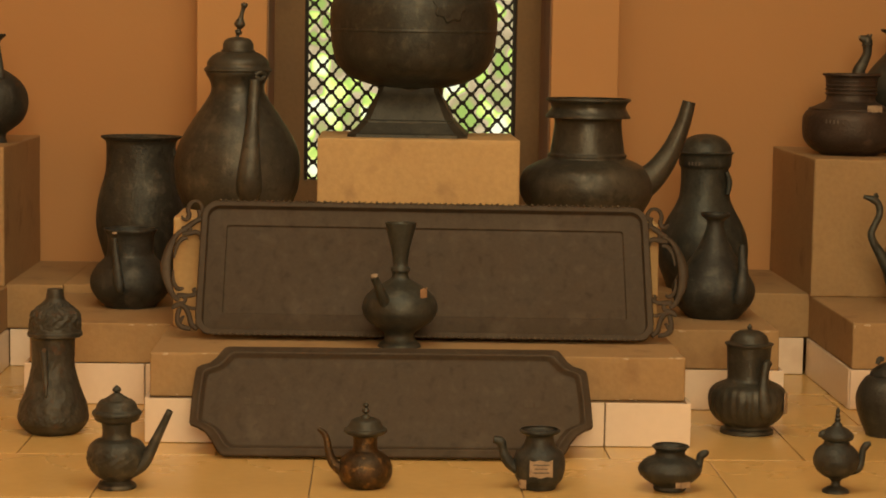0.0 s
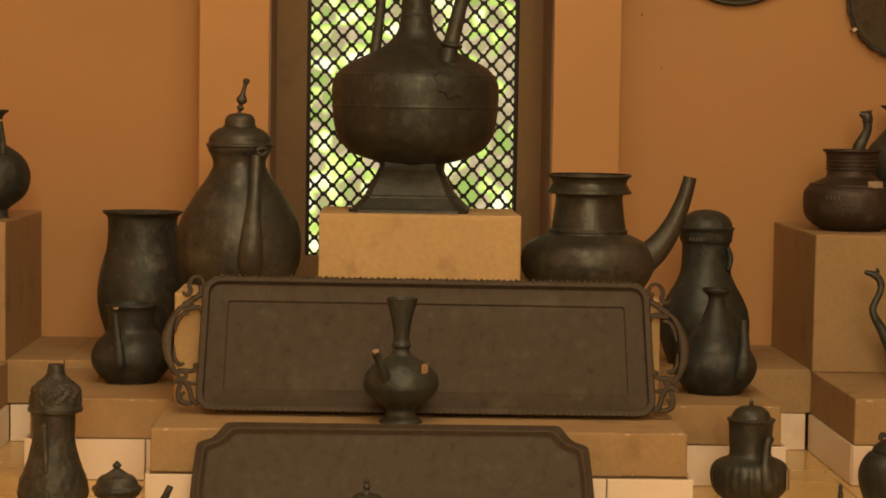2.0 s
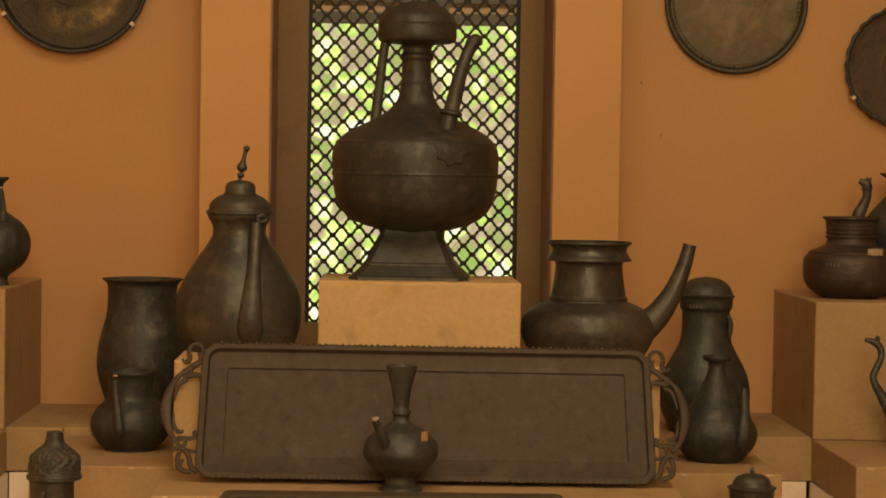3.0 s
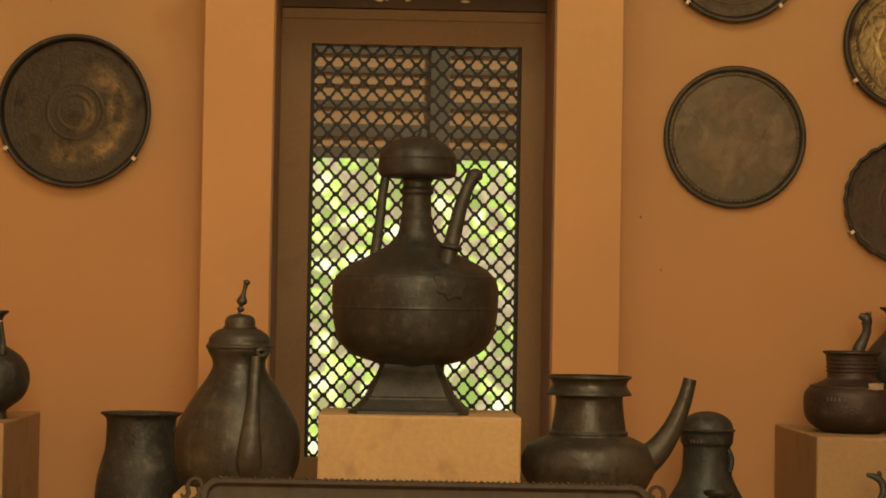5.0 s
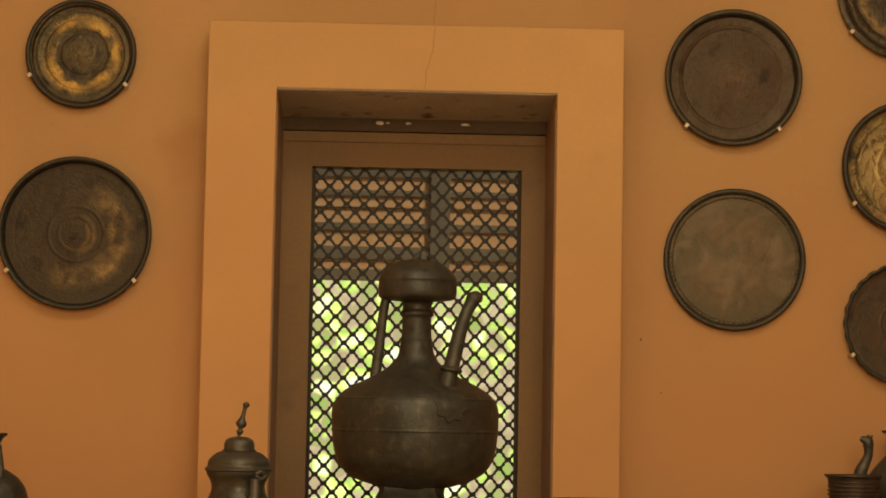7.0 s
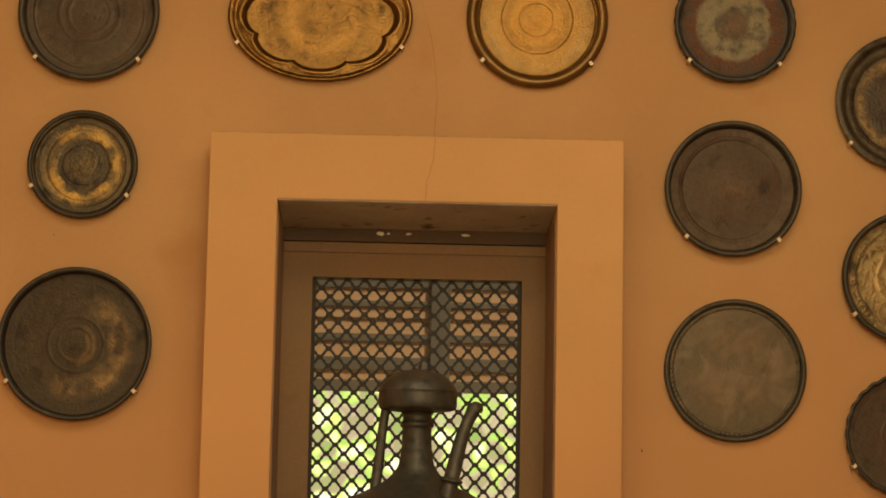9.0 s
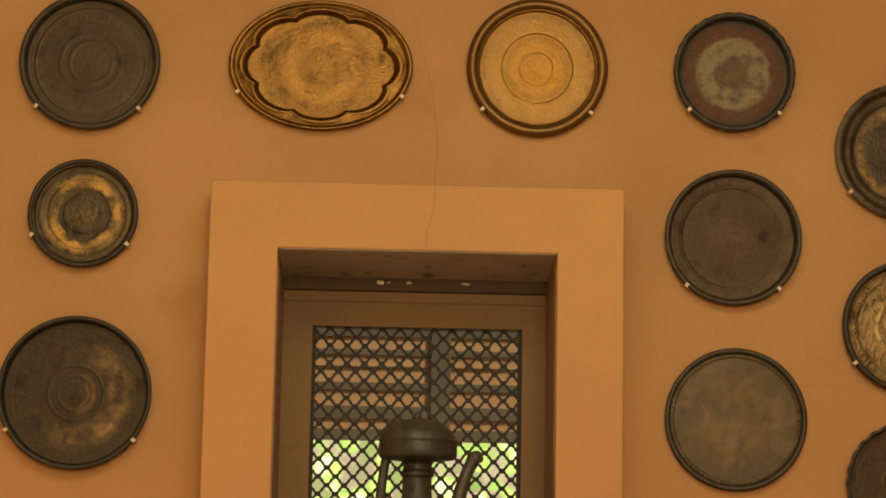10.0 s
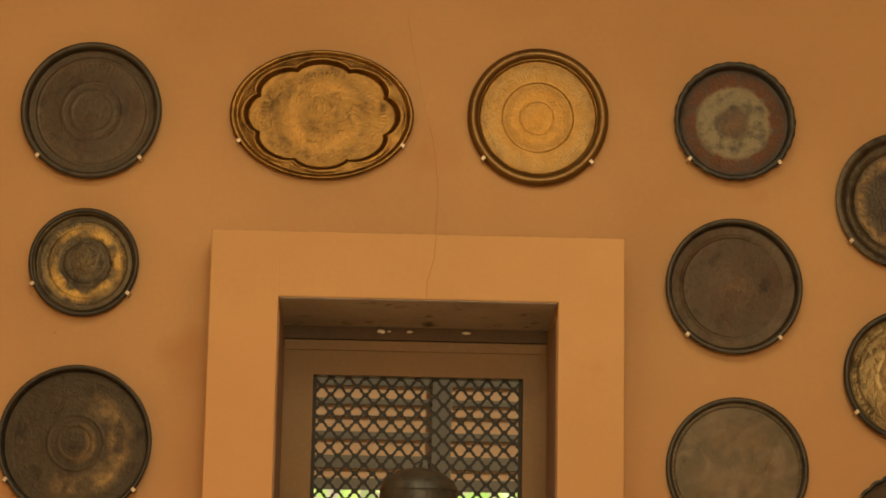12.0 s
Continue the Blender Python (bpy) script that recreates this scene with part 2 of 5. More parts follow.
frame_paint = material("brown_frame_paint", (0.190, 0.108, 0.038), (0.235, 0.135, 0.049), 0.72, 0.0, 3.0, 80.0, 0.1, spots=(0.165, 0.092, 0.034), spot_amount=0.64)
jamb_paint = material("brown_jamb_paint", (0.27, 0.165, 0.088), (0.37, 0.225, 0.12), 0.8, 0.0, 5.0, 70.0, 0.2, spots=(0.20, 0.12, 0.068), spot_amount=0.6)
soffit_paint = material("spotted_grey_soffit", (0.44, 0.41, 0.34), (0.60, 0.56, 0.47), 0.75, 0.0, 7.0, 60.0, 0.3, spots=(0.10, 0.075, 0.05), spot_amount=0.6)
lintel_wood = material("dark_lintel", (0.075, 0.046, 0.022), (0.11, 0.068, 0.034), 0.88, 0.0, 8.0, 80.0, 0.3)
grille_iron = material("grille_iron", (0.022, 0.019, 0.014), (0.04, 0.034, 0.025), 0.6, 0.4, 14.0, 140.0, 0.2)
clip_metal = material("clip_metal", (0.50, 0.41, 0.26), (0.62, 0.51, 0.33), 0.45, 0.3, 30.0, 200.0, 0.1)
# dark colour for the cracks and the shadow drawn on the surround's top
crack_and_shadow = material("crack", (0.24, 0.12, 0.045), (0.30, 0.15, 0.055), 0.95)
ceiling_paint = material("ceiling_limewash", (0.62, 0.50, 0.34), (0.7, 0.58, 0.4), 0.9)
brick_far = material("far_plaster", (0.60, 0.325, 0.118), (0.70, 0.40, 0.155), 0.9, 0.0, 2.0, 30.0, 0.1)
beam_far = material("far_beam", (0.15, 0.112, 0.052), (0.21, 0.158, 0.075), 0.8, 0.0, 3.0, 40.0, 0.1)


# ---- mesh helpers ----
def part(name, bm, mat, parent=None, label=""):
    """Links a bmesh as one mesh object, under a thing or a part where one is given."""
    me = bpy.data.meshes.new(name)
    bmesh.ops.recalc_face_normals(bm, faces=bm.faces)
    bm.to_mesh(me)
    bm.free()
    me.materials.append(mat)
    ob = new(name, me)
    if parent is not None:
        ob.parent = parent
    if label:
        ob["label"] = label
    return ob


def thing(name, place, label, category, group="", turn=0.0, kind=""):
    ob = new(name)
    ob.empty_display_size = 0.05
    ob.matrix_world = pose(*place, 0, 0, turn)
    return tagged(ob, label, category, group, kind)


def box(x0, x1, y0, y1, z0, z1, bevel=0.0, segments=2, wear=0.0):
    bm = bmesh.new()
    bmesh.ops.create_cube(bm, size=1.0, matrix=Matrix.LocRotScale(((x0 + x1) / 2, (y0 + y1) / 2, (z0 + z1) / 2), None, (x1 - x0, y1 - y0, z1 - z0)))
    if wear:
        bmesh.ops.subdivide_edges(bm, edges=bm.edges[:], cuts=14, use_grid_fill=True)
        for v in bm.verts:
            v.co += noise.noise_vector(v.co * 7.0) * wear
    elif bevel:
        bmesh.ops.bevel(bm, geom=bm.edges[:], offset=bevel, segments=segments, affect="EDGES", profile=0.6)
    for f in bm.faces:
        f.smooth = False
    return bm


def worn(x0, x1, y0, y1, z0, z1, edge=0.007, chip=0.006):
    """A plastered block with rounded, chipped edges and a slightly uneven face."""
    lo, hi = (x0, y0, z0), (x1, y1, z1)

    def stops(a, b):
        ends = [0.0, 0.0015, 0.003, 0.005, 0.008, 0.012]
        n = max(4, int((b - a - 0.03) / 0.022))
        return [a + e for e in ends] + [a + 0.015 + (b - a - 0.03) * k / n for k in range(n + 1)] + [b - e for e in ends[::-1]]

    cuts = [stops(a, b) for a, b in zip(lo, hi)]
    verts, faces, seen = [], [], {}

    def vert(p):
        key = tuple(round(c, 5) for c in p)
        if key not in seen:
            q = Vector(p)
            r = edge * 0.5 + max(0.0, noise.noise(q * 9.0)) * edge + max(0.0, noise.noise(q * 34.0) - 0.22) * chip * 3.0
            core = Vector([min(max(c, a + r), b - r) for c, a, b in zip(q, lo, hi)])
            out = q - core
            if out.length > r > 0:
                q = core + out * (r / out.length)
            q += (Vector(p) - Vector([(a + b) / 2 for a, b in zip(lo, hi)])).normalized() * 0.0008 * noise.noise(q * 22.0)
            seen[key] = len(verts)
            verts.append(q)
        return seen[key]

    for axis in range(3):
        u, v = [k for k in range(3) if k != axis]
        for side in (lo[axis], hi[axis]):
            for a, b in zip(cuts[u], cuts[u][1:]):
                for c, d in zip(cuts[v], cuts[v][1:]):
                    face = []
                    for s, t in ((a, c), (b, c), (b, d), (a, d)):
                        p = [0.0, 0.0, 0.0]
                        p[axis], p[u], p[v] = side, s, t
                        face.append(vert(p))
                    faces.append(face)
    me = bpy.data.meshes.new("block")
    me.from_pydata(verts, [], faces)
    out = bmesh.new()
    out.from_mesh(me)
    bpy.data.meshes.remove(me)
    for f in out.faces:
        f.smooth = True
    return out


def catmull(points, steps):
    """A smooth line through points of any number of values."""
    p = [points[0]] + list(points) + [points[-1]]
    out = []
    for i in range(1, len(p) - 2):
        for k in range(steps):
            t = k / steps
            out.append(tuple(0.5 * (2 * b + (c - a) * t + (2 * a - 5 * b + 4 * c - d) * t * t + (3 * b - a - 3 * c + d) * t ** 3)
                             for a, b, c, d in zip(p[i - 1], p[i], p[i + 1], p[i + 2])))
    return out + [tuple(points[-1])]


def lathe(profile, seg=64, ribs=None, hollow=False, dents=0.0, relief=()):
    """Turns (radius, height) rows, from the top down, round z. ribs: count, share of radius, from height, to height.
    relief: embossed bands (from height, to height, count round, depth)."""
    steps = 10 if relief else 3
    seg = 224 if relief else seg
    rows = [(r, z) for r, z in profile]
    fine = [rows[0]]
    for a, b, c, d in zip([rows[0]] + rows[:-2], rows[:-1], rows[1:], rows[2:] + [rows[-1]]):
        for k in range(1, steps + 1):
            t = k / steps
            lin = [b[i] + (c[i] - b[i]) * t for i in (0, 1)]
            cur = [0.5 * (2 * b[i] + (c[i] - a[i]) * t + (2 * a[i] - 5 * b[i] + 4 * c[i] - d[i]) * t * t + (3 * b[i] - a[i] - 3 * c[i] + d[i]) * t ** 3) for i in (0, 1)]
            sharp = min(1.0, max(0.0, (math.hypot(c[0] - b[0], c[1] - b[1]) - 0.006) / 0.012))
            fine.append((max(0.0003, lin[0] + (cur[0] - lin[0]) * sharp), lin[1] + (cur[1] - lin[1]) * sharp))
    rows = fine
    if hollow:
        inner = [(max(r - 0.004, 0.002), max(z, rows[-1][1] + 0.006)) for r, z in rows]
        rows = inner[::-1] + rows
    bm = bmesh.new()
    rings = []
    for r, z in rows:
        ring = []
        for k in range(seg):
            a = 2 * math.pi * k / seg
            q = r
            for low, high, count, high_by in relief:
                if low < z < high:
                    s = (z - low) / (high - low)
                    leaf = math.sin(count * a + 2.6 * math.sin(2 * math.pi * s)) * math.sin(math.pi * s)
                    q += high_by * (max(-0.35, min(0.7, leaf * 1.6)) + 0.9 * noise.noise(Vector((math.cos(a) * 7, math.sin(a) * 7, z * 150))))
            if ribs and ribs[2] < z < ribs[3]:
                fade = math.sin(math.pi * (z - ribs[2]) / (ribs[3] - ribs[2])) ** 0.6
                q = r * (1 - ribs[1] * fade * (1 - abs(math.sin(a * ribs[0] / 2))))
            v = Vector((q * math.sin(a), -q * math.cos(a), z))
            if dents:
                v += Vector((v.x, v.y, 0)).normalized() * noise.noise(v * 16.0) * dents
            ring.append(bm.verts.new(v))
        rings.append(ring)
    for a, b in zip(rings, rings[1:]):
        for k in range(seg):
            bm.faces.new((a[k], a[(k + 1) % seg], b[(k + 1) % seg], b[k])).smooth = True
    for ring in (rings[0], rings[-1]):
        bm.faces.new(ring)
    return bm


def tube(points, flat=1.0, steps=6, seg=14):
    """A round or flattened bar along (x, y, z, radius) rows, closed at both ends; flat squeezes it along y."""
    line = catmull(points, steps)
    bm = bmesh.new()
    rings = []
    for i, (x, y, z, r) in enumerate(line):
        a, b = Vector(line[max(i - 1, 0)][:3]), Vector(line[min(i + 1, len(line) - 1)][:3])
        ahead = (b - a).normalized()
        side = Vector((0, 1, 0)) - ahead * ahead.y
        side = side.normalized() if side.length > 0.1 else Vector((1, 0, 0))
        up = ahead.cross(side)
        rings.append([bm.verts.new(Vector((x, y, z)) + side * (r * flat * math.cos(2 * math.pi * k / seg)) + up * (r * math.sin(2 * math.pi * k / seg))) for k in range(seg)])
    for a, b in zip(rings, rings[1:]):
        for k in range(seg):
            bm.faces.new((a[k], a[(k + 1) % seg], b[(k + 1) % seg], b[k])).smooth = True
    bm.faces.new(rings[0])
    bm.faces.new(rings[-1])
    return bm


def patch(radius, z, width, height, angle=0.0):
    """A thin curved label on a vessel's front, angle radians round to the right."""
    bm = bmesh.new()
    n, m = 8, 4
    layers = []
    for r in (radius + 0.0005, radius + 0.0018):
        layers.append([[bm.verts.new((r * math.sin(angle + (i / n - 0.5) * width / radius), -r * math.cos(angle + (i / n - 0.5) * width / radius),
                                      z + (j / m - 0.5) * height * (1 + 0.1 * math.sin(5.0 * i)))) for i in range(n + 1)] for j in range(m + 1)])
    for g in layers:
        for j in range(m):
            for i in range(n):
                bm.faces.new((g[j][i], g[j][i + 1], g[j + 1][i + 1], g[j + 1][i]))
    a, b = layers
    edge = [(j, i) for j, i in [(0, k) for k in range(n)] + [(k, n) for k in range(m)] + [(m, n - k) for k in range(n)] + [(m - k, 0) for k in range(m)]]
    for (j, i), (q, p) in zip(edge, edge[1:] + edge[:1]):
        bm.faces.new((a[j][i], a[q][p], b[q][p], b[j][i]))
    return bm


def vessel(name, place, profile, mat, label, category, group="", ribs=None, relief=()):
    """A hollow turned vessel on its base; lids, spouts and handles are added as parts."""
    ob = thing(name, place, label, category, group)
    part("body", lathe(profile, 128 if ribs else 64, ribs, hollow=True, dents=0.0012, relief=relief), mat, ob)
    return ob


def loft(rings, closed_front=True):
    """A dish from rings of points, first the middle of its face, then outwards and round to its back."""
    bm = bmesh.new()
    made = [[bm.verts.new(p) for p in ring] for ring in rings]
    for a, b in zip(made, made[1:]):
        n = len(a)
        for k in range(n):
            bm.faces.new((a[k], a[(k + 1) % n], b[(k + 1) % n], b[k])).smooth = True
    bm.faces.new(made[0])
    bm.faces.new(made[-1])
    return bm


def hoop(rings):
    """A closed ring-shaped body from loops of points, the last joined to the first."""
    bm = bmesh.new()
    made = [[bm.verts.new(p) for p in ring] for ring in rings]
    for a, b in zip(made, made[1:] + made[:1]):
        n = len(a)
        for k in range(n):
            bm.faces.new((a[k], a[(k + 1) % n], b[(k + 1) % n], b[k])).smooth = True
    return bm


# ---- the room ----
X0, X1, Y0, WALL, TOP = -2.3, 2.25, -2.5, 6.8, 3.9
OPEN_L, OPEN_R, OPEN_B, OPEN_T = -0.3424, 0.5281, 0.40, 2.0314
THICK = 0.34


def setting(name, bm, mat, label=""):
    return tagged(part(name, bm, mat), label, kind="structure")


def merged(*pieces):
    """Several boxes as one bmesh."""
    out = bmesh.new()
    for bm in pieces:
        me = bpy.data.meshes.new("piece")
        bm.to_mesh(me)
        bm.free()
        out.from_mesh(me)
        bpy.data.meshes.remove(me)
    return out


setting("wall_north", merged(box(X0, OPEN_L, WALL, WALL + THICK, 0, TOP), box(OPEN_R, X1, WALL, WALL + THICK, 0, TOP),
                             box(OPEN_L, OPEN_R, WALL, WALL + THICK, OPEN_T, TOP), box(OPEN_L, OPEN_R, WALL, WALL + THICK, 0, OPEN_B)),
        ochre, "ochre limewashed wall with a deep window opening")
setting("wall_west", box(X0 - 0.3, X0, Y0, WALL + THICK, 0, TOP), ochre, "ochre limewashed side wall")
setting("wall_east", box(X1, X1 + 0.3, Y0, WALL + THICK, 0, TOP), ochre, "ochre limewashed side wall")
setting("wall_south", merged(box(X0, -1.38, Y0 - 0.3, Y0, 0, TOP), box(1.85, X1, Y0 - 0.3, Y0, 0, TOP), box(-1.38, 1.85, Y0 - 0.3, Y0, 3.72, TOP),
                             box(-1.38, 1.85, Y0 - 0.3, Y0, 0, 1.05)), ochre, "ochre wall with a wide courtyard opening")
setting("ceiling", merged(box(X0 - 0.3, X1 + 0.3, Y0 - 0.3, 1.7, TOP, TOP + 0.25), box(X0 - 0.3, X1 + 0.3, 4.3, WALL + THICK, TOP, TOP + 0.25),
                          box(X0 - 0.3, -1.4, 1.7, 4.3, TOP, TOP + 0.25), box(2.0, X1 + 0.3, 1.7, 4.3, TOP, TOP + 0.25)),
        ceiling_paint, "pale limewashed ceiling with an open skylight")
setting("floor", box(X0, X1, Y0, WALL, -0.2, -0.004), grout, "grouted bed of the tiled floor")

# raised plaster surround of the window, 20 cm proud of the wall
SUR_L, SUR_R, SUR_T, SUR_Y = -0.5563, 0.7351, 2.2389, 6.60
setting("window_surround", merged(box(SUR_L, OPEN_L, SUR_Y, WALL - 0.001, 0.235, SUR_T, 0.004), box(OPEN_R, SUR_R, SUR_Y, WALL - 0.001, 0.235, SUR_T, 0.004),
                                  box(OPEN_L - 0.004, OPEN_R + 0.004, SUR_Y, WALL - 0.001, OPEN_T, SUR_T, 0.004)),
        surround_paint, "raised ochre plaster surround of the window")

# sloping grey soffit with dark spots and the dark timber lintel behind it
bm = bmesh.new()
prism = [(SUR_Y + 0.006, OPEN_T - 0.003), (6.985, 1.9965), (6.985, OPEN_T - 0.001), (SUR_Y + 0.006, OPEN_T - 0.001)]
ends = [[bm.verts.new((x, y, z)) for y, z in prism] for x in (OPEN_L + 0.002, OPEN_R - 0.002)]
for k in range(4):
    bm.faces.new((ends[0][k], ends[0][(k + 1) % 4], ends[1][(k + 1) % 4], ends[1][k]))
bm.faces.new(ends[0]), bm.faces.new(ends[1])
setting("soffit", bm, soffit_paint, "dark-spotted grey plaster soffit with scuffs")
setting("lintel", box(OPEN_L + 0.002, OPEN_R - 0.002, 6.982, 7.03, 1.954, 2.028, 0.003), lintel_wood, "dark timber lintel with flecks of paint")
for x, w, h in ((-0.022, 0.013, 0.0065), (0.004, 0.006, 0.003), (0.070, 0.010, 0.004), (0.258, 0.013, 0.0045), (0.262, 0.006, 0.003)):
    bm = bmesh.new()
    bmesh.ops.create_icosphere(bm, subdivisions=2, radius=1.0)
    for v in bm.verts:
        k = 1 + 0.5 * noise.noise(v.co * 1.9 + Vector((x * 50, 0, 0)))
        v.co = Vector((x + v.co.x * w * k, 6.9815 + v.co.y * 0.0015, 1.982 + v.co.z * h * k))
    tagged(part("paint_fleck", bm, clip_metal), "white fleck of paint on the dark lintel", "paint fleck", "flecks on the lintel", "structure")

# hairline crack from the ceiling down over the surround
crack_up = [(0.118, 2.64), (0.135, 2.565), (0.151, 2.416), (0.144, 2.272)]
crack_faint = [(0.041, 3.02), (0.054, 2.924), (0.089, 2.753), (0.118, 2.645)]
crack_low = [(0.1438, 2.2350), (0.1378, 2.1579), (0.1202, 2.0937), (0.1174, 2.0354)]
for name, y, line, r in (("wall_crack", WALL, crack_up, 0.0008), ("wall_crack_2", WALL, crack_faint, 0.0004), ("surround_crack", SUR_Y, crack_low, 0.0009)):
    rows = [(x + 0.004 * noise.noise(Vector((z * 60, 1, 0))), y, z, r) for x, z in catmull(line, 8)]
    setting(name, tube(rows, 0.6, 1, 5), crack_and_shadow, "hairline crack in the plaster")
# shadow gap at the surround's top edge, put in as a dark strip
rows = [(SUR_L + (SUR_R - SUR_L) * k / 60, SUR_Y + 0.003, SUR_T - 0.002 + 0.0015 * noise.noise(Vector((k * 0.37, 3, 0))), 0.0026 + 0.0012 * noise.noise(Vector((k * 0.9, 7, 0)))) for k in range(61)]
setting("surround_top_line", tube(rows, 0.8, 1, 5), crack_and_shadow, "dark line put in as shadow along the top of the surround")

# ---- the window: brown frame, iron grille ----
G_L, G_R, G_B, G_T, G_Y = -0.241, 0.447, 0.488, 1.838, 7.05
window = tagged(new("window_1"), "brown framed window with an iron lattice grille", "window", kind="structure")
part("window_frame", merged(box(OPEN_L + 0.002, G_L, 7.0, 7.09, OPEN_B, 1.953), box(G_R, OPEN_R - 0.002, 7.0, 7.09, OPEN_B, 1.953),
                            box(G_L, G_R, 7.0, 7.09, G_T, 1.953), box(G_L, G_R, 7.0, 7.09, OPEN_B, G_B)), frame_paint, window)
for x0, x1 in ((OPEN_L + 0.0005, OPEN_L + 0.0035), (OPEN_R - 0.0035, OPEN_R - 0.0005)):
    part("jamb_lining", box(x0, x1, SUR_Y + 0.02, 6.999, OPEN_B, 1.985), jamb_paint, window, "brown painted jamb")
part("frame_moulding", box(OPEN_L + 0.004, OPEN_R - 0.004, 6.992, 7.0, 1.918, 1.952, 0.003), frame_paint, window)


def lattice(pitch, bar):
    """Onion-shaped cells: S-curved bars between the nodes of a diagonal net."""
    verts, faces = [], []

    def strip(p, q, bend):
        d = Vector((q[0] - p[0], 0, q[1] - p[1]))
        side = Vector((-d.z, 0, d.x)).normalized()
        first = len(verts)
        for k in range(7):
            t = k / 6
            c = Vector((p[0], 0, p[1])) + d * t + side * (bend * math.sin(2 * math.pi * t))
            w = bar * (0.36 + 0.6 * abs(2 * t - 1) ** 2.5) + (0.0022 if k == 3 else 0.0)
            for s, y in ((-1, -1), (1, -1), (1, 1), (-1, 1)):
                verts.append(c + side * (s * w) + Vector((0, y * 0.005 + (0.0015 if bend > 0 else -0.0015), 0)))
        for k in range(6):
            for e in range(4):
                a = first + 4 * k
                faces.append((a + e, a + (e + 1) % 4, a + 4 + (e + 1) % 4, a + 4 + e))

    columns, rows_up = 12, int((G_T - G_B) / pitch + 0.5)
    for i in range(columns):
        for j in range(rows_up + 1):
            x, z = G_L + (i + 0.5) * pitch, G_B + j * pitch
            for sx in (-1, 1):
                for sz in (-1, 1):
                    far = (x + sx * pitch / 2, z + sz * pitch / 2)
                    if G_B - 0.001 < far[1] < G_T + pitch * 0.6:
                        strip((x, z), far, -sx * sz * 0.0013)
    # a flat cast boss on every node
    for i in range(2 * columns + 1):
        for j in range(2 * rows_up + 1):
            if (i + j) % 2:
                x, z, first = G_L + i * pitch / 2, G_B + j * pitch / 2, len(verts)
                for y in (-0.007, 0.007):
                    for k in range(10):
                        a = 2 * math.pi * k / 10
                        verts.append(Vector((x + 0.0112 * math.cos(a), y, z + 0.0080 * math.sin(a))))
                faces.append(tuple(range(first, first + 10)))
                faces.append(tuple(range(first + 19, first + 9, -1)))
                faces.extend((first + k, first + (k + 1) % 10, first + 10 + (k + 1) % 10, first + 10 + k) for k in range(10))
    me = bpy.data.meshes.new("lattice")
    me.from_pydata(verts, [], faces)
    out = bmesh.new()
    out.from_mesh(me)
    bpy.data.meshes.remove(me)
    return out


ob = part("lattice", lattice((G_R - G_L) / 12, 0.0085), grille_iron, window, "black iron lattice with onion-shaped cells")
ob.location = (0, G_Y, 0)
part("grille_edge", merged(box(G_L, G_L + 0.011, 7.035, 7.06, G_B, G_T), box(G_R - 0.011, G_R, 7.035, 7.06, G_B, G_T)), grille_iron, window)

# ---- outside the window: distant glowing garden backdrop and the edge of a far veranda ----
leafy = bpy.data.materials.new("glowing_garden")
leafy.use_nodes = True
n, l = leafy.node_tree.nodes, leafy.node_tree.links
where = n.new("ShaderNodeTexCoord").outputs["Object"]
blot = n.new("ShaderNodeTexVoronoi")
blot.feature = "SMOOTH_F1"
blot.inputs["Scale"].default_value, blot.inputs["Smoothness"].default_value = 9.0, 0.8
cloud = n.new("ShaderNodeTexNoise")
cloud.inputs["Scale"].default_value, cloud.inputs["Detail"].default_value = 4.0, 4.0
l.new(where, blot.inputs["Vector"])
l.new(where, cloud.inputs["Vector"])
mixer = n.new("ShaderNodeMix")
mixer.data_type = "RGBA"
mixer.inputs["Factor"].default_value = 0.45
l.new(blot.outputs["Color"], mixer.inputs["A"])
l.new(cloud.outputs["Color"], mixer.inputs["B"])
bw = n.new("ShaderNodeRGBToBW")
l.new(mixer.outputs["Result"], bw.inputs[0])
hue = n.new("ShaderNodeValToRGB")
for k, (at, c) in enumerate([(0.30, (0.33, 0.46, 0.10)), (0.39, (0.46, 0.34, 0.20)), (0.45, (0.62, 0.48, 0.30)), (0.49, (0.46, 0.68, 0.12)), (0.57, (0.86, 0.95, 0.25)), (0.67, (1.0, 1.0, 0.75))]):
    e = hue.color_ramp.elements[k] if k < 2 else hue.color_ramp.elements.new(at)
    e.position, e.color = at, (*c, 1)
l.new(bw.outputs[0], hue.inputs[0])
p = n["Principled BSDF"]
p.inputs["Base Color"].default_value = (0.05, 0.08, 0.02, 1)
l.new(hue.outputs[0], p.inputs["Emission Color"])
# the garden's daylight is given off as glow by the backdrop itself
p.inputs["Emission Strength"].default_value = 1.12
setting("backdrop", box(-4.5, 5.5, 14.0, 14.05, -3.0, 5.0), leafy, "blurred garden backdrop, glowing for sunlight, far outside the window")
setting("far_veranda", box(-3.0, 3.5, 9.5, 9.6, 1.68, 3.6), brick_far, "orange plastered veranda front in the distance")
for z0, z1 in ((1.631, 1.684), (1.726, 1.784), (1.854, 1.889), (1.956, 1.961), (2.009, 2.036), (2.092, 2.3)):
    setting("veranda_beam", box(-3.0, 3.5, 9.491, 9.4995, z0, z1, 0.002), beam_far, "grey timber beam of the veranda")
setting("veranda_post", box(0.203, 0.290, 9.482, 9.4905, 1.66, 3.6, 0.002), beam_far, "grey timber post of the veranda")
setting("ground", box(-30, 30, 7.4, 60, -0.5, -0.3), grout, "dusty ground outside the window")

# ---- masonry display steps ----
def step(name, label):
    return tagged(new(name), label, "display step", kind="structure")


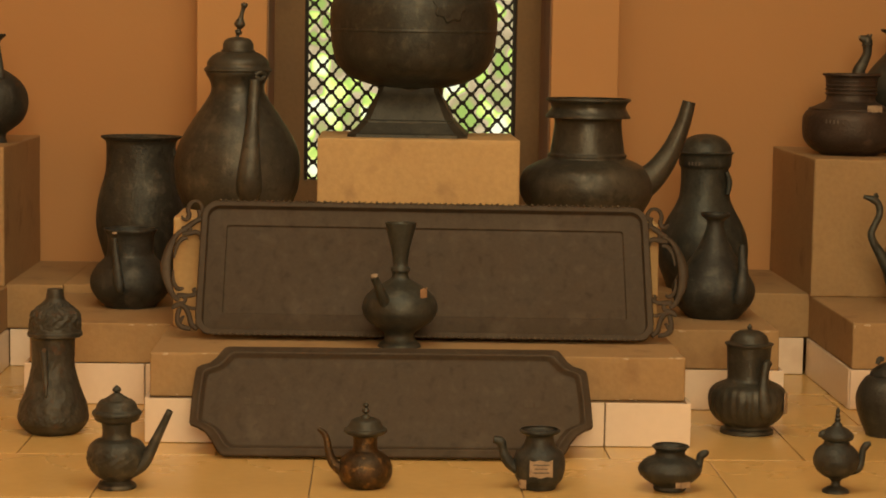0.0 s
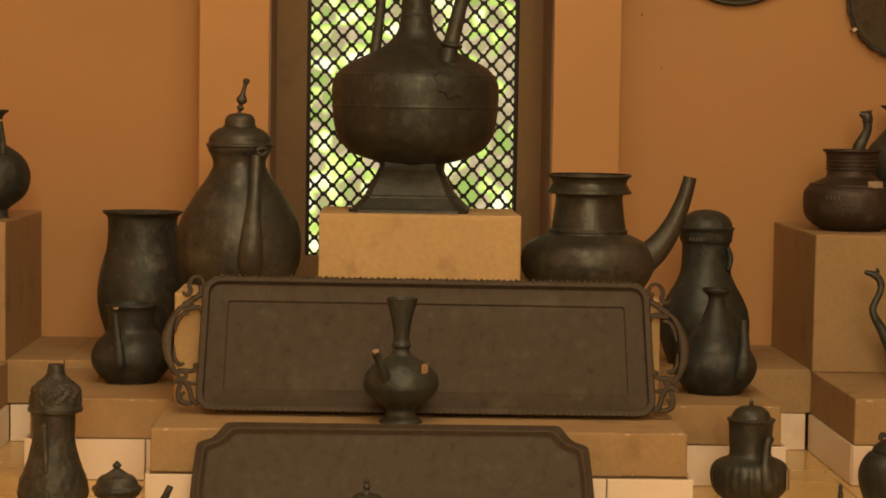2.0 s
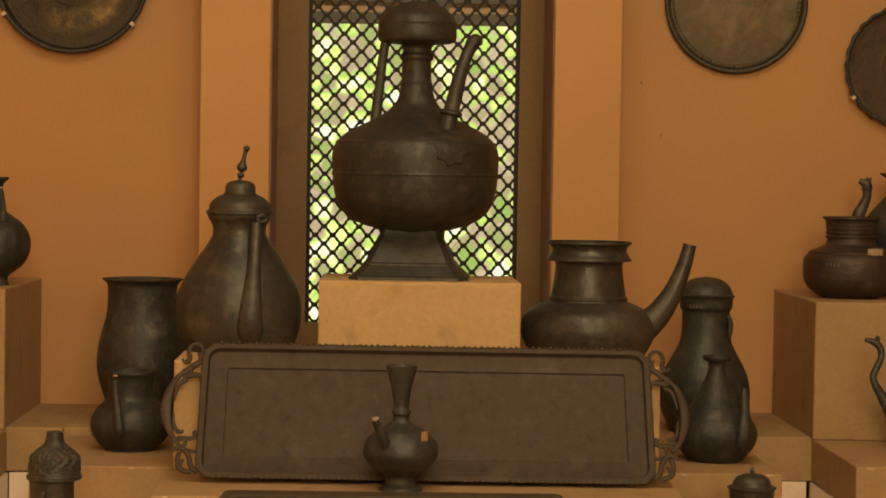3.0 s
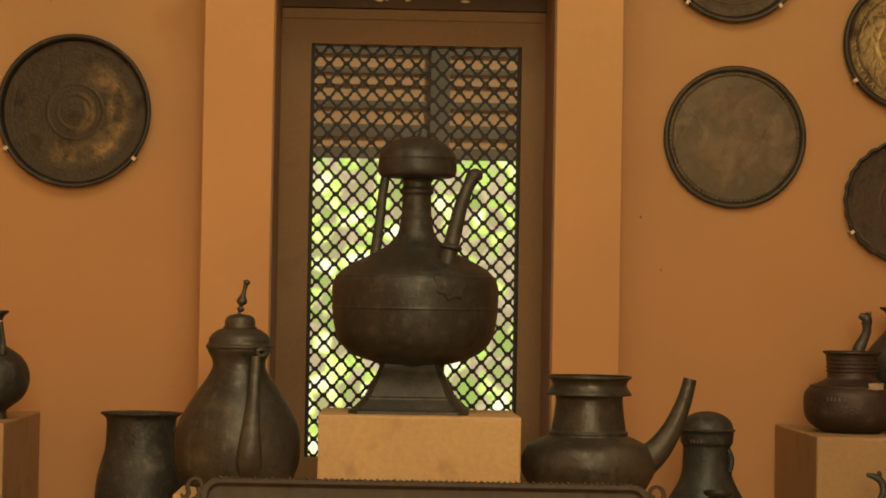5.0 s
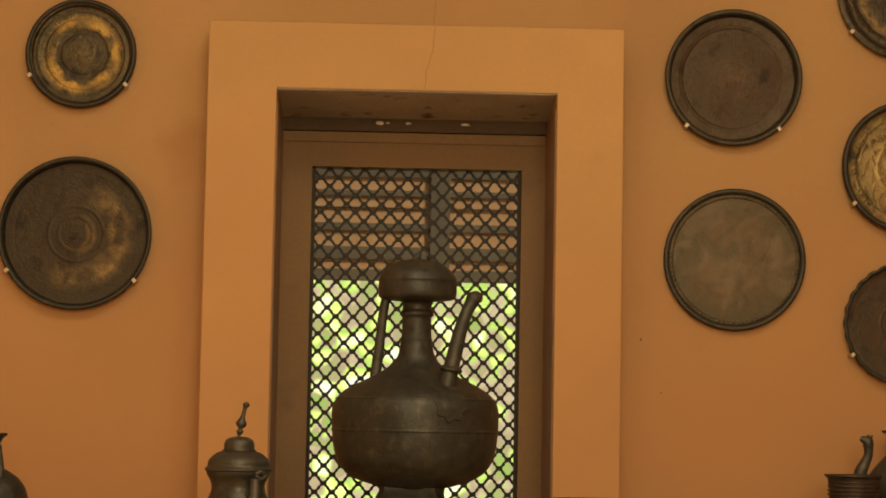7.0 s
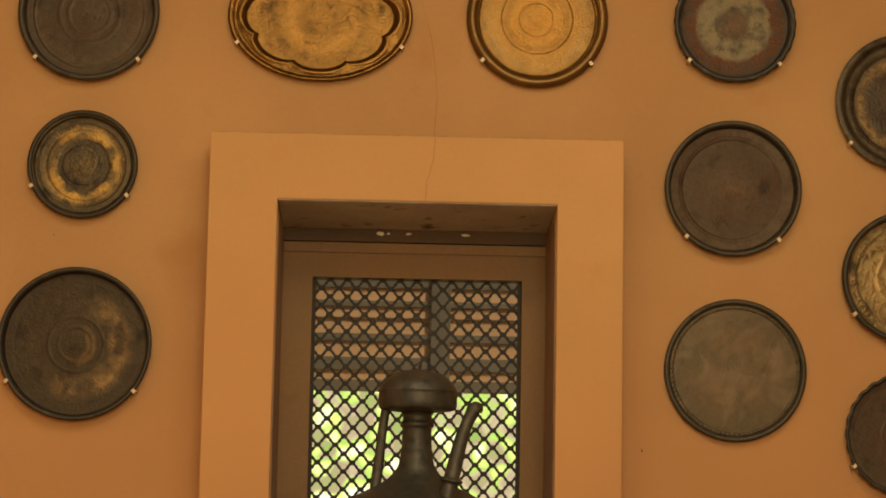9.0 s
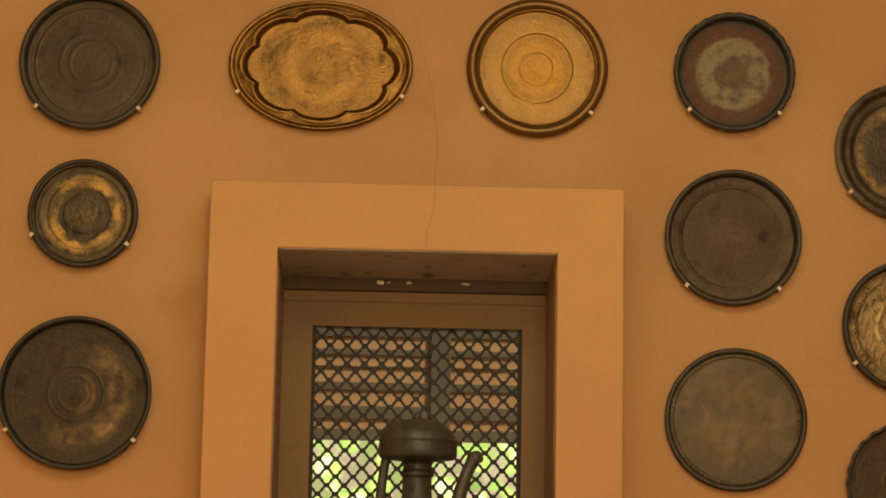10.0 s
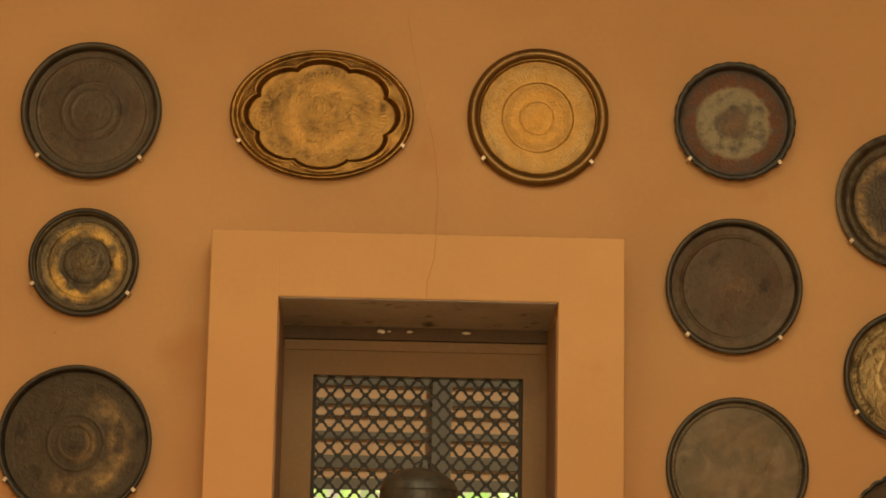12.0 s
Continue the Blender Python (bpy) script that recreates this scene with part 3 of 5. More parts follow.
def riser(owner, x0, x1, y, z1, joints, axis="x"):
    """White glazed tiles on a step's foot; along x with the face at y, or along y with the face at x = y."""
    edges = [x0] + [j for j in joints if x0 + 0.03 < j < x1 - 0.03] + [x1]
    for a, b in zip(edges, edges[1:]):
        if axis == "x":
            bm = box(a + 0.0018, b - 0.0018, y, y + 0.01, 0.0015, z1, 0.0012, 1)
        else:
            bm = box(min(y, y + axis), max(y, y + axis), a + 0.0018, b - 0.0018, 0.0015, z1, 0.0012, 1)
        part("riser_tile", bm, white_tile, owner)


front = step("front_step", "buff plastered low step with white tiled foot")
part("plaster_top", worn(-0.536, 0.745, 5.075, 5.551, 0.107, 0.213), buff, front)
part("tile_bed", box(-0.538, 0.750, 5.058, 5.551, 0.0, 0.105), grout, front)
riser(front, -0.547, 0.758, 5.046, 0.106, [-0.36, 0.1, 0.55])
riser(front, 5.058, 5.548, 0.748, 0.106, [5.4], 0.01)
riser(front, 5.058, 5.548, -0.537, 0.106, [5.4], -0.01)
mid = step("middle_step", "wide buff plastered step with white tiled foot")
part("plaster_top", worn(-0.90, 1.062, 5.565, 6.19, 0.108, 0.213), buff, mid)
part("tile_bed", box(-0.905, 1.066, 5.568, 6.19, 0.0, 0.106), grout, mid)
riser(mid, -0.915, -0.549, 5.556, 0.107, [-0.60])
riser(mid, 0.760, 1.077, 5.556, 0.107, [])
riser(mid, 5.568, 6.165, 1.066, 0.107, [6.0], 0.01)
riser(mid, 5.568, 6.165, -0.905, 0.107, [6.0], -0.01)
back = step("back_step", "buff plastered step against the wall with white tiled foot")
part("plaster_top", merged(worn(-1.078, -0.9025, 6.175, 6.798, 0.107, 0.2365), worn(1.0645, 1.278, 6.175, 6.798, 0.107, 0.2365),
                           box(-0.9025, 1.0645, 6.192, 6.798, 0.107, 0.2365, 0.004)), buff, back)
riser(back, -1.055, -0.917, 6.165, 0.107, [])
riser(back, 1.078, 1.249, 6.165, 0.107, [])
right = step("side_step_east", "buff plastered side step with white tiled foot")
part("plaster_top", worn(1.262, 2.245, 5.59, 6.798, 0.108, 0.232), buff, right)
part("tile_bed", box(1.265, 2.245, 5.595, 6.798, 0.0, 0.106), grout, right)
riser(right, 1.256, 2.245, 5.583, 0.107, [1.6, 2.06])
riser(right, 5.595, 6.163, 1.265, 0.107, [], -0.01)
left = step("side_step_west", "buff plastered side step with white tiled foot")
part("plaster_top", worn(X0 + 0.005, -1.062, 5.59, 6.798, 0.108, 0.232), buff, left)
part("tile_bed", box(X0 + 0.005, -1.066, 5.595, 6.798, 0.0, 0.106), grout, left)
riser(left, X0 + 0.005, -1.056, 5.583, 0.107, [])
riser(left, 5.595, 6.163, -1.066, 0.107, [], 0.01)
setting("block_east", worn(1.258, 2.245, 6.14, 6.797, 0.2325, 0.632), buff, "buff plastered masonry block with chipped edges")
setting("block_west", worn(X0 + 0.005, -1.064, 6.14, 6.797, 0.2325, 0.635), buff, "buff plastered masonry block")
setting("central_block", worn(-0.522, 0.729, 5.500, 6.05, 0.2135, 0.497), pale_buff, "buff plastered block behind the long tray")
setting("pedestal", worn(-0.158, 0.373, 5.62, 6.0, 0.4975, 0.700), pale_buff, "buff plastered pedestal under the largest ewer")

# ---- vessels ----
dallah = vessel("tall_ewer", (-0.779, 5.168, 0), [(0.0589, 0.2302), (0.0534, 0.2233), (0.052, 0.1918), (0.0507, 0.1645), (0.0561, 0.1373), (0.0685, 0.097), (0.0794, 0.0708), (0.0849, 0.0453), (0.0835, 0.0269), (0.0726, 0.0114), (0.0644, 0.0045), (0.0575, 0)], embossed_bronze, "tall pear-shaped dark bronze ewer with embossed lid, on tiles", "ewer", relief=((0.125, 0.2, 15, 0.0007), (0.05, 0.115, 18, 0.0009), (0.028, 0.046, 36, 0.001)))
dallah.scale = (1.0, 1.0, 1.033)
part("lid", lathe([(0.0178, 0.3397), (0.0205, 0.3287), (0.0233, 0.315), (0.0329, 0.3041), (0.0466, 0.2945), (0.0561, 0.2849), (0.0602, 0.2712), (0.0616, 0.2493), (0.063, 0.2411), (0.0657, 0.2384), (0.0657, 0.2302), (0.0602, 0.2274)], dents=0.003, relief=((0.245, 0.294, 14, 0.0026), (0.294, 0.31, 16, 0.0018))), embossed_bronze, dallah).location.x = 0.005
part("spout", tube([(-0.0157, -0.055, 0.2026, 0.0096), (-0.0124, -0.058, 0.1711, 0.0082), (-0.0091, -0.062, 0.1369, 0.0068), (-0.0071, -0.07, 0.0931, 0.0041)], 1.0), embossed_bronze, dallah)
part("spout_hole", tube([(-0.0115, -0.0645, 0.2035, 0.0052), (-0.0115, -0.066, 0.2035, 0.0052)], 1.0, 2), lintel_wood, dallah, "dark opening of the spout")

straight = vessel("lidded_ewer", (-0.551, 4.549, 0), [(0.0432, 0.1403), (0.0324, 0.1367), (0.03, 0.1115), (0.0324, 0.1043), (0.048, 0.0983), (0.06, 0.0852), (0.0636, 0.0676), (0.0612, 0.0503), (0.0516, 0.0336), (0.0372, 0.0218), (0.0276, 0.0156), (0.0396, 0.0086), (0.042, 0.0038), (0.0408, 0)], scuffed_bronze, "dark bronze lidded ewer with straight tapered spout on the tiles", "ewer", relief=((0.046, 0.082, 13, 0.001),))
straight.scale = (1.0, 1.0, 1.043)
part("lid", lathe([(0.0084, 0.1967), (0.0132, 0.1931), (0.0228, 0.1871), (0.0276, 0.1835), (0.0336, 0.1823), (0.0396, 0.1775), (0.0432, 0.1703), (0.0456, 0.1631), (0.0504, 0.1607), (0.0528, 0.1583), (0.0528, 0.1535), (0.0492, 0.1499), (0.0468, 0.1427), (0.042, 0.1391), (0.0336, 0.1367)]), scuffed_bronze, straight)
part("knob", lathe([(0.0006, 0.2135), (0.0048, 0.2099), (0.0096, 0.2051), (0.0096, 0.2015), (0.0048, 0.1979), (0.0084, 0.1943), (0.0084, 0.1895)], 24), scuffed_bronze, straight)
part("spout", tube([(0.0262, -0.02, 0.0375, 0.0168), (0.0595, -0.02, 0.0572, 0.0144), (0.0875, -0.02, 0.1081, 0.0102), (0.1154, -0.02, 0.1649, 0.0072)], 1.0), scuffed_bronze, straight)

coffee = vessel("coffee_pot", (-0.019, 4.580, 0), [(0.0289, 0.1102), (0.0265, 0.1041), (0.0265, 0.0801), (0.035, 0.0741), (0.0506, 0.0622), (0.0591, 0.0447), (0.0591, 0.0279), (0.0518, 0.0122), (0.0434, 0.0045), (0.0386, 0)], copper, "worn copper and bronze coffee pot with curved spout", "pot")
coffee.scale = (1.0, 1.0, 1.034)
part("lid", lathe([(0.0108, 0.1463), (0.0217, 0.1451), (0.0301, 0.1415), (0.0337, 0.1355), (0.0374, 0.1282), (0.0398, 0.1246), (0.0458, 0.1234), (0.047, 0.1198), (0.0458, 0.1162), (0.0398, 0.1126), (0.0313, 0.1102), (0.0277, 0.1078)]), bronze, coffee, "dark bronze lid")
part("knob", lathe([(0.0006, 0.1789), (0.0048, 0.1765), (0.0072, 0.1728), (0.0036, 0.168), (0.0072, 0.1644), (0.0084, 0.1596), (0.0036, 0.1548), (0.0096, 0.1499), (0.0108, 0.1439)], 24), bronze, coffee)
part("spout", tube([(-0.0412, -0.01, 0.03, 0.0145), (-0.0681, -0.01, 0.0512, 0.0108), (-0.0781, -0.01, 0.0752, 0.009), (-0.0821, -0.01, 0.0968, 0.0078), (-0.0883, -0.01, 0.1136, 0.0066), (-0.1018, -0.01, 0.1242, 0.0048)], 1.0), copper, coffee)

lota = vessel("lota", (0.359, 4.581, 0), [(0.0422, 0.1302), (0.0446, 0.1278), (0.0422, 0.123), (0.0301, 0.1157), (0.0325, 0.1013), (0.0374, 0.0917), (0.0518, 0.0773), (0.0567, 0.0561), (0.0554, 0.04), (0.0506, 0.0224), (0.041, 0.0119), (0.0374, 0.0058), (0.035, 0)], black_bronze, "small dark bronze lota with broken animal-head spout and paper label", "lota")
part("spout", tube([(-0.0338, -0.01, 0.0356, 0.0108), (-0.0582, -0.01, 0.0497, 0.0115), (-0.0741, -0.01, 0.0688, 0.0121), (-0.0805, -0.01, 0.0879, 0.0096), (-0.0855, -0.01, 0.1035, 0.0108), (-0.1013, -0.01, 0.1081, 0.0072)], 1.0), black_bronze, lota)
part("sticker", patch(0.0575, 0.053, 0.05, 0.036), label_paper, lota, "torn pale paper label")

lowlota = vessel("lota", (0.643, 4.575, 0), [(0.0373, 0.0989), (0.0409, 0.0964), (0.0373, 0.0928), (0.0313, 0.0856), (0.0337, 0.0772), (0.0554, 0.0664), (0.065, 0.0569), (0.0698, 0.0475), (0.0662, 0.036), (0.0554, 0.0249), (0.0409, 0.0153), (0.0349, 0.0103), (0.0361, 0.0045), (0.0337, 0)], black_bronze, "squat dark bronze lota with short animal-head spout", "lota")
part("spout", tube([(0.036, -0.01, 0.038, 0.0157), (0.0563, -0.01, 0.048, 0.0108), (0.0621, -0.01, 0.0637, 0.0084), (0.0655, -0.01, 0.0782, 0.009), (0.0762, -0.01, 0.0832, 0.0084), (0.0811, -0.01, 0.0821, 0.0048)], 1.0), black_bronze, lowlota)
part("sticker", patch(0.056, 0.024, 0.036, 0.018, 0.42), label_paper, lowlota, "small pale paper label")

footed = vessel("lidded_pot", (1.005, 4.570, 0), [(0.0265, 0.1079), (0.0289, 0.1007), (0.0385, 0.0934), (0.0457, 0.085), (0.0505, 0.0707), (0.0493, 0.0588), (0.0433, 0.0471), (0.0301, 0.0356), (0.0144, 0.0278), (0.0096, 0.0212), (0.0108, 0.0138), (0.0228, 0.0077), (0.0289, 0.0038), (0.0301, 0)], black_bronze, "small dark bronze lidded pot on flared foot with spout", "pot")
footed.scale = (1.0, 1.0, 1.05)
part("lid", lathe([(0.006, 0.1427), (0.0156, 0.1367), (0.0265, 0.1295), (0.0337, 0.1235), (0.0361, 0.1187), (0.0337, 0.1115), (0.0265, 0.1079)]), black_bronze, footed)
part("knob", lathe([(0.0006, 0.1776), (0.0036, 0.174), (0.0048, 0.168), (0.0036, 0.1644), (0.006, 0.1608), (0.0042, 0.156), (0.0072, 0.1524), (0.0048, 0.1476), (0.0096, 0.1427), (0.0132, 0.1379)], 24), black_bronze, footed)
part("spout", tube([(0.0208, -0.01, 0.0469, 0.012), (0.0459, -0.01, 0.0533, 0.0096), (0.0528, -0.01, 0.0738, 0.0078), (0.055, -0.01, 0.0895, 0.0072), (0.062, -0.01, 0.1004, 0.0078), (0.0716, -0.01, 0.1042, 0.0048)], 1.0), black_bronze, footed)
part("hinge", tube([(-0.0356, -0.005, 0.1157, 0.006), (-0.0345, -0.005, 0.1218, 0.0072), (-0.0286, -0.005, 0.1255, 0.006)], 1.0), black_bronze, footed)

melon = vessel("ribbed_ewer", (0.928, 5.256, 0), [(0.057, 0.2103), (0.0556, 0.2047), (0.0528, 0.1686), (0.0515, 0.1298), (0.0584, 0.123), (0.0821, 0.1134), (0.0946, 0.0998), (0.0987, 0.0797), (0.0932, 0.0536), (0.0779, 0.0324), (0.0556, 0.018), (0.0556, 0.0134), (0.0654, 0.0089), (0.0668, 0)], bronze, "ribbed melon-shaped dark bronze ewer with cylindrical lidded neck", "ewer", ribs=(26, 0.035, 0.018, 0.12))
melon.scale = (1.0, 1.0, 1.05)
part("lid", lathe([(0.0111, 0.2451), (0.0245, 0.2432), (0.0385, 0.236), (0.0455, 0.227), (0.0485, 0.2175), (0.053, 0.215), (0.0602, 0.214), (0.0602, 0.211), (0.0542, 0.2061)]), bronze, melon)
part("knob", lathe([(0.0007, 0.2604), (0.0042, 0.2562), (0.007, 0.252), (0.0042, 0.2478), (0.0111, 0.2437), (0.0139, 0.2395)], 24), bronze, melon)
part("spout", tube([(0.042, -0.052, 0.1748, 0.0097), (0.0324, -0.062, 0.1663, 0.0111), (0.0273, -0.068, 0.1384, 0.0111), (0.0237, -0.092, 0.0994, 0.0139), (0.027, -0.094, 0.0689, 0.0167), (0.0328, -0.09, 0.0523, 0.0125)], 0.8), bronze, melon)

roundr = vessel("lidded_pot", (1.282, 5.240, 0), [(0.0498, 0.1448), (0.0622, 0.1379), (0.0788, 0.1144), (0.0857, 0.0869), (0.0802, 0.0534), (0.0691, 0.0257), (0.0608, 0.0096), (0.0581, 0)], black_bronze, "round dark bronze lidded pot with small ear on the tiles", "pot")
roundr.scale = (1.0, 1.0, 1.04)
part("lid", lathe([(0.0124, 0.1766), (0.0304, 0.1683), (0.047, 0.1558), (0.0512, 0.1489), (0.0525, 0.1434)]), black_bronze, roundr)
part("knob", lathe([(0.0014, 0.1932), (0.0083, 0.189), (0.0097, 0.1821), (0.0124, 0.1738)], 24), black_bronze, roundr)
part("ear", tube([(-0.0402, -0.02, 0.1732, 0.0055), (-0.0349, -0.02, 0.1857, 0.0069), (-0.0252, -0.02, 0.1845, 0.0055)], 1.0), black_bronze, roundr)

trumpet = vessel("ewer", (0.0585, 5.214, 0.213), [(0.0388, 0.3001), (0.0374, 0.2959), (0.0319, 0.2738), (0.0222, 0.2322), (0.018, 0.1962), (0.0222, 0.1921), (0.0236, 0.1838), (0.0194, 0.1797), (0.0208, 0.1673), (0.036, 0.1563), (0.061, 0.1426), (0.0832, 0.1222), (0.0915, 0.1018), (0.0901, 0.0817), (0.0762, 0.0618), (0.0582, 0.0486), (0.043, 0.0382), (0.036, 0.0292), (0.0388, 0.0164), (0.0499, 0.0075), (0.0541, 0)], green_bronze, "globular dark bronze ewer with trumpet neck and short spout", "ewer")
trumpet.scale = (1.0, 1.0, 1.015)
part("spout", tube([(-0.0244, -0.055, 0.0863, 0.0194), (-0.0359, -0.07, 0.1138, 0.0152), (-0.0474, -0.085, 0.1413, 0.0118), (-0.0575, -0.095, 0.1648, 0.0097), (-0.0633, -0.1, 0.1785, 0.0097)], 1.0), green_bronze, trumpet)
part("spout_tip", tube([(-0.0625, -0.141, 0.185, 0.0085), (-0.0632, -0.142, 0.1885, 0.0085)], 1.0), label_paper, trumpet, "pale chipped tip")
torn_label = material("torn_orange_label", (0.30, 0.16, 0.07), (0.42, 0.25, 0.12), 0.8, 0.0, 60.0, 200.0, 0.2)
part("sticker", patch(0.0785, 0.135, 0.022, 0.026, 0.80), torn_label, trumpet, "small torn paper label")

part("spout_collar", tube([(-0.0270, -0.058, 0.0915, 0.0205), (-0.0285, -0.060, 0.0945, 0.0232), (-0.0300, -0.062, 0.0975, 0.0225), (-0.0312, -0.064, 0.1005, 0.0190)], 1.0, 4, 18), green_bronze, trumpet, "raised collar round the spout")

potl = vessel("spouted_pot", (-0.677, 5.905, 0.213), [(0.0735, 0.2112), (0.0735, 0.2065), (0.0672, 0.1987), (0.0625, 0.1783), (0.0641, 0.1425), (0.0735, 0.1301), (0.0953, 0.1084), (0.1078, 0.0856), (0.111, 0.0631), (0.1047, 0.0412), (0.0891, 0.0201), (0.0735, 0.0066), (0.0703, 0)], black_bronze, "dark bronze pot with flaring rim and upright spout", "pot")
potl.scale = (1.0, 1.0, 1.02)
part("spout", tube([(-0.0342, -0.085, 0.1935, 0.0078), (-0.0304, -0.09, 0.1544, 0.0094), (-0.0234, -0.105, 0.1076, 0.0125), (-0.0166, -0.12, 0.0687, 0.0141), (-0.0147, -0.115, 0.0484, 0.0094)], 0.9), black_bronze, potl)

bucket = vessel("tall_jar", (-0.694, 6.320, 0.235), [(0.1197, 0.4266), (0.1164, 0.4216), (0.1064, 0.415), (0.1015, 0.4033), (0.1015, 0.3601), (0.1048, 0.3185), (0.1164, 0.277), (0.1281, 0.2271), (0.1314, 0.1774), (0.1247, 0.1278), (0.1098, 0.0784), (0.0965, 0.0293), (0.0915, 0)], scuffed_bronze, "tall waisted dark bronze jar with everted rim", "jar")
part("handle", tube([(0.0708, -0.02, 0.3912, 0.0083), (0.0875, -0.02, 0.3914, 0.0116), (0.0978, -0.02, 0.37, 0.01)], 1.0), scuffed_bronze, bucket)

bigpot = vessel("lidded_ewer", (-0.380, 5.830, 0.497), [(0.0874, 0.367), (0.0844, 0.3578), (0.0767, 0.3455), (0.0721, 0.3302), (0.0736, 0.3133), (0.0798, 0.2995), (0.0951, 0.2749), (0.1135, 0.2489), (0.1335, 0.2182), (0.155, 0.1799), (0.1672, 0.1416), (0.1703, 0.1065), (0.1672, 0.0653), (0.158, 0.0349), (0.1427, 0)], brown_bronze, "large pear-shaped dark bronze ewer with domed lid and tilted finial", "ewer")
part("lid", lathe([(0.012, 0.4605), (0.028, 0.457), (0.037, 0.4505), (0.041, 0.441), (0.0415, 0.428), (0.043, 0.4225), (0.056, 0.4185), (0.070, 0.4095), (0.079, 0.4005), (0.0835, 0.3915), (0.0835, 0.3835), (0.0865, 0.3785), (0.0912, 0.3750), (0.0912, 0.3700), (0.0865, 0.3670), (0.0800, 0.3640)]), brown_bronze, bigpot)
part("lid_ridge", lathe([(0.0430, 0.4265), (0.0455, 0.4250), (0.0460, 0.4230), (0.0440, 0.4210)]), brown_bronze, bigpot, "raised ring on the lid")
part("finial", tube([(-0.0025, 0, 0.4575, 0.0080), (-0.0015, 0, 0.4654, 0.0045), (0.0, 0, 0.4719, 0.0095), (0.001, 0, 0.4766, 0.0095), (0.0018, 0, 0.4821, 0.0050), (0.003, 0, 0.4896, 0.0130), (0.0042, 0, 0.4970, 0.0150), (0.0055, 0, 0.5045, 0.0110), (0.0075, 0, 0.5138, 0.0065), (0.0105, 0, 0.5277, 0.0055), (0.0135, 0, 0.5389, 0.0060), (0.0155, 0, 0.5454, 0.0095), (0.0165, 0, 0.5500, 0.0085), (0.017, 0, 0.5538, 0.0030)], 1.0, 4), brown_bronze, bigpot, "slightly tilted turned finial")
part("spout", tube([(0.0499, -0.085, 0.3494, 0.0138), (0.0491, -0.095, 0.3034, 0.0153), (0.0471, -0.125, 0.2343, 0.0184), (0.0451, -0.165, 0.1652, 0.0245), (0.043, -0.18, 0.1038, 0.0322), (0.0422, -0.165, 0.0608, 0.0338), (0.0441, -0.15, 0.0348, 0.0215)], 0.8), brown_bronze, bigpot)
part("lid_ring", tube([(0.0497, -0.085, 0.3617, 0.0061), (0.0649, -0.08, 0.3681, 0.0061), (0.0773, -0.07, 0.3606, 0.0061), (0.0652, -0.08, 0.3496, 0.0061), (0.0497, -0.085, 0.3586, 0.0061)], 1.0), brown_bronze, bigpot)

spoutpot = vessel("spouted_pot", (0.569, 5.820, 0.497), [(0.1103, 0.3063), (0.1133, 0.3017), (0.1026, 0.2941), (0.098, 0.2818), (0.1041, 0.2696), (0.1118, 0.2588), (0.1118, 0.2542), (0.0888, 0.2512), (0.0919, 0.2081), (0.0965, 0.1739), (0.098, 0.1613), (0.1041, 0.155), (0.1026, 0.1471), (0.1317, 0.1343), (0.1593, 0.1182), (0.1731, 0.0968), (0.1777, 0.0716), (0.1731, 0.0456), (0.1593, 0.0186), (0.1486, 0)], brown_bronze, "broad dark bronze pot with double flange and long rising spout", "pot")
spoutpot.scale = (1.03, 1.03, 1.012)
part("spout", tube([(0.0793, -0.03, 0.0487, 0.0459), (0.1326, -0.03, 0.0726, 0.0429), (0.1779, -0.03, 0.11, 0.0352), (0.2139, -0.03, 0.1627, 0.0276), (0.239, -0.03, 0.2198, 0.0222), (0.2536, -0.03, 0.2659, 0.0191), (0.2622, -0.03, 0.3028, 0.0176)], 1.0), brown_bronze, spoutpot)

domed = vessel("lidded_ewer", (0.965, 6.300, 0.235), [(0.0729, 0.3613), (0.0696, 0.3546), (0.0713, 0.2983), (0.0763, 0.2651), (0.0895, 0.2352), (0.1111, 0.1986), (0.1277, 0.157), (0.1343, 0.1068), (0.1277, 0.0647), (0.1127, 0.0274), (0.1028, 0)], green_bronze, "tall dark bronze ewer with domed lid", "ewer")
part("lid", lathe([(0.0033, 0.4574), (0.0282, 0.4541), (0.0497, 0.4458), (0.0663, 0.4325), (0.0746, 0.4176), (0.0779, 0.406), (0.0862, 0.4027), (0.0796, 0.3977), (0.0763, 0.3646), (0.0729, 0.3596)]), green_bronze, domed)
part("handle", tube([(0.055, -0.06, 0.3489, 0.0066), (0.0638, -0.06, 0.3192, 0.0083), (0.0594, -0.06, 0.2826, 0.0066)], 1.0), green_bronze, domed)

gourd = vessel("ewer", (0.925, 5.822, 0.213), [(0.0398, 0.2867), (0.0398, 0.2821), (0.0368, 0.2759), (0.0245, 0.2667), (0.023, 0.253), (0.0291, 0.2315), (0.0414, 0.2009), (0.0582, 0.1704), (0.0812, 0.1401), (0.1011, 0.1101), (0.1134, 0.0835), (0.1118, 0.0587), (0.1011, 0.0345), (0.0858, 0.0163), (0.0751, 0.0054), (0.0705, 0)], black_bronze, "pear-shaped dark bronze ewer with narrow cupped mouth", "ewer")
part("spout", tube([(0.0651, -0.06, 0.205, 0.0092), (0.0656, -0.07, 0.1713, 0.0123), (0.0633, -0.095, 0.1253, 0.0153), (0.0563, -0.115, 0.0823, 0.0184), (0.0491, -0.11, 0.0515, 0.0123)], 0.8), black_bronze, gourd)

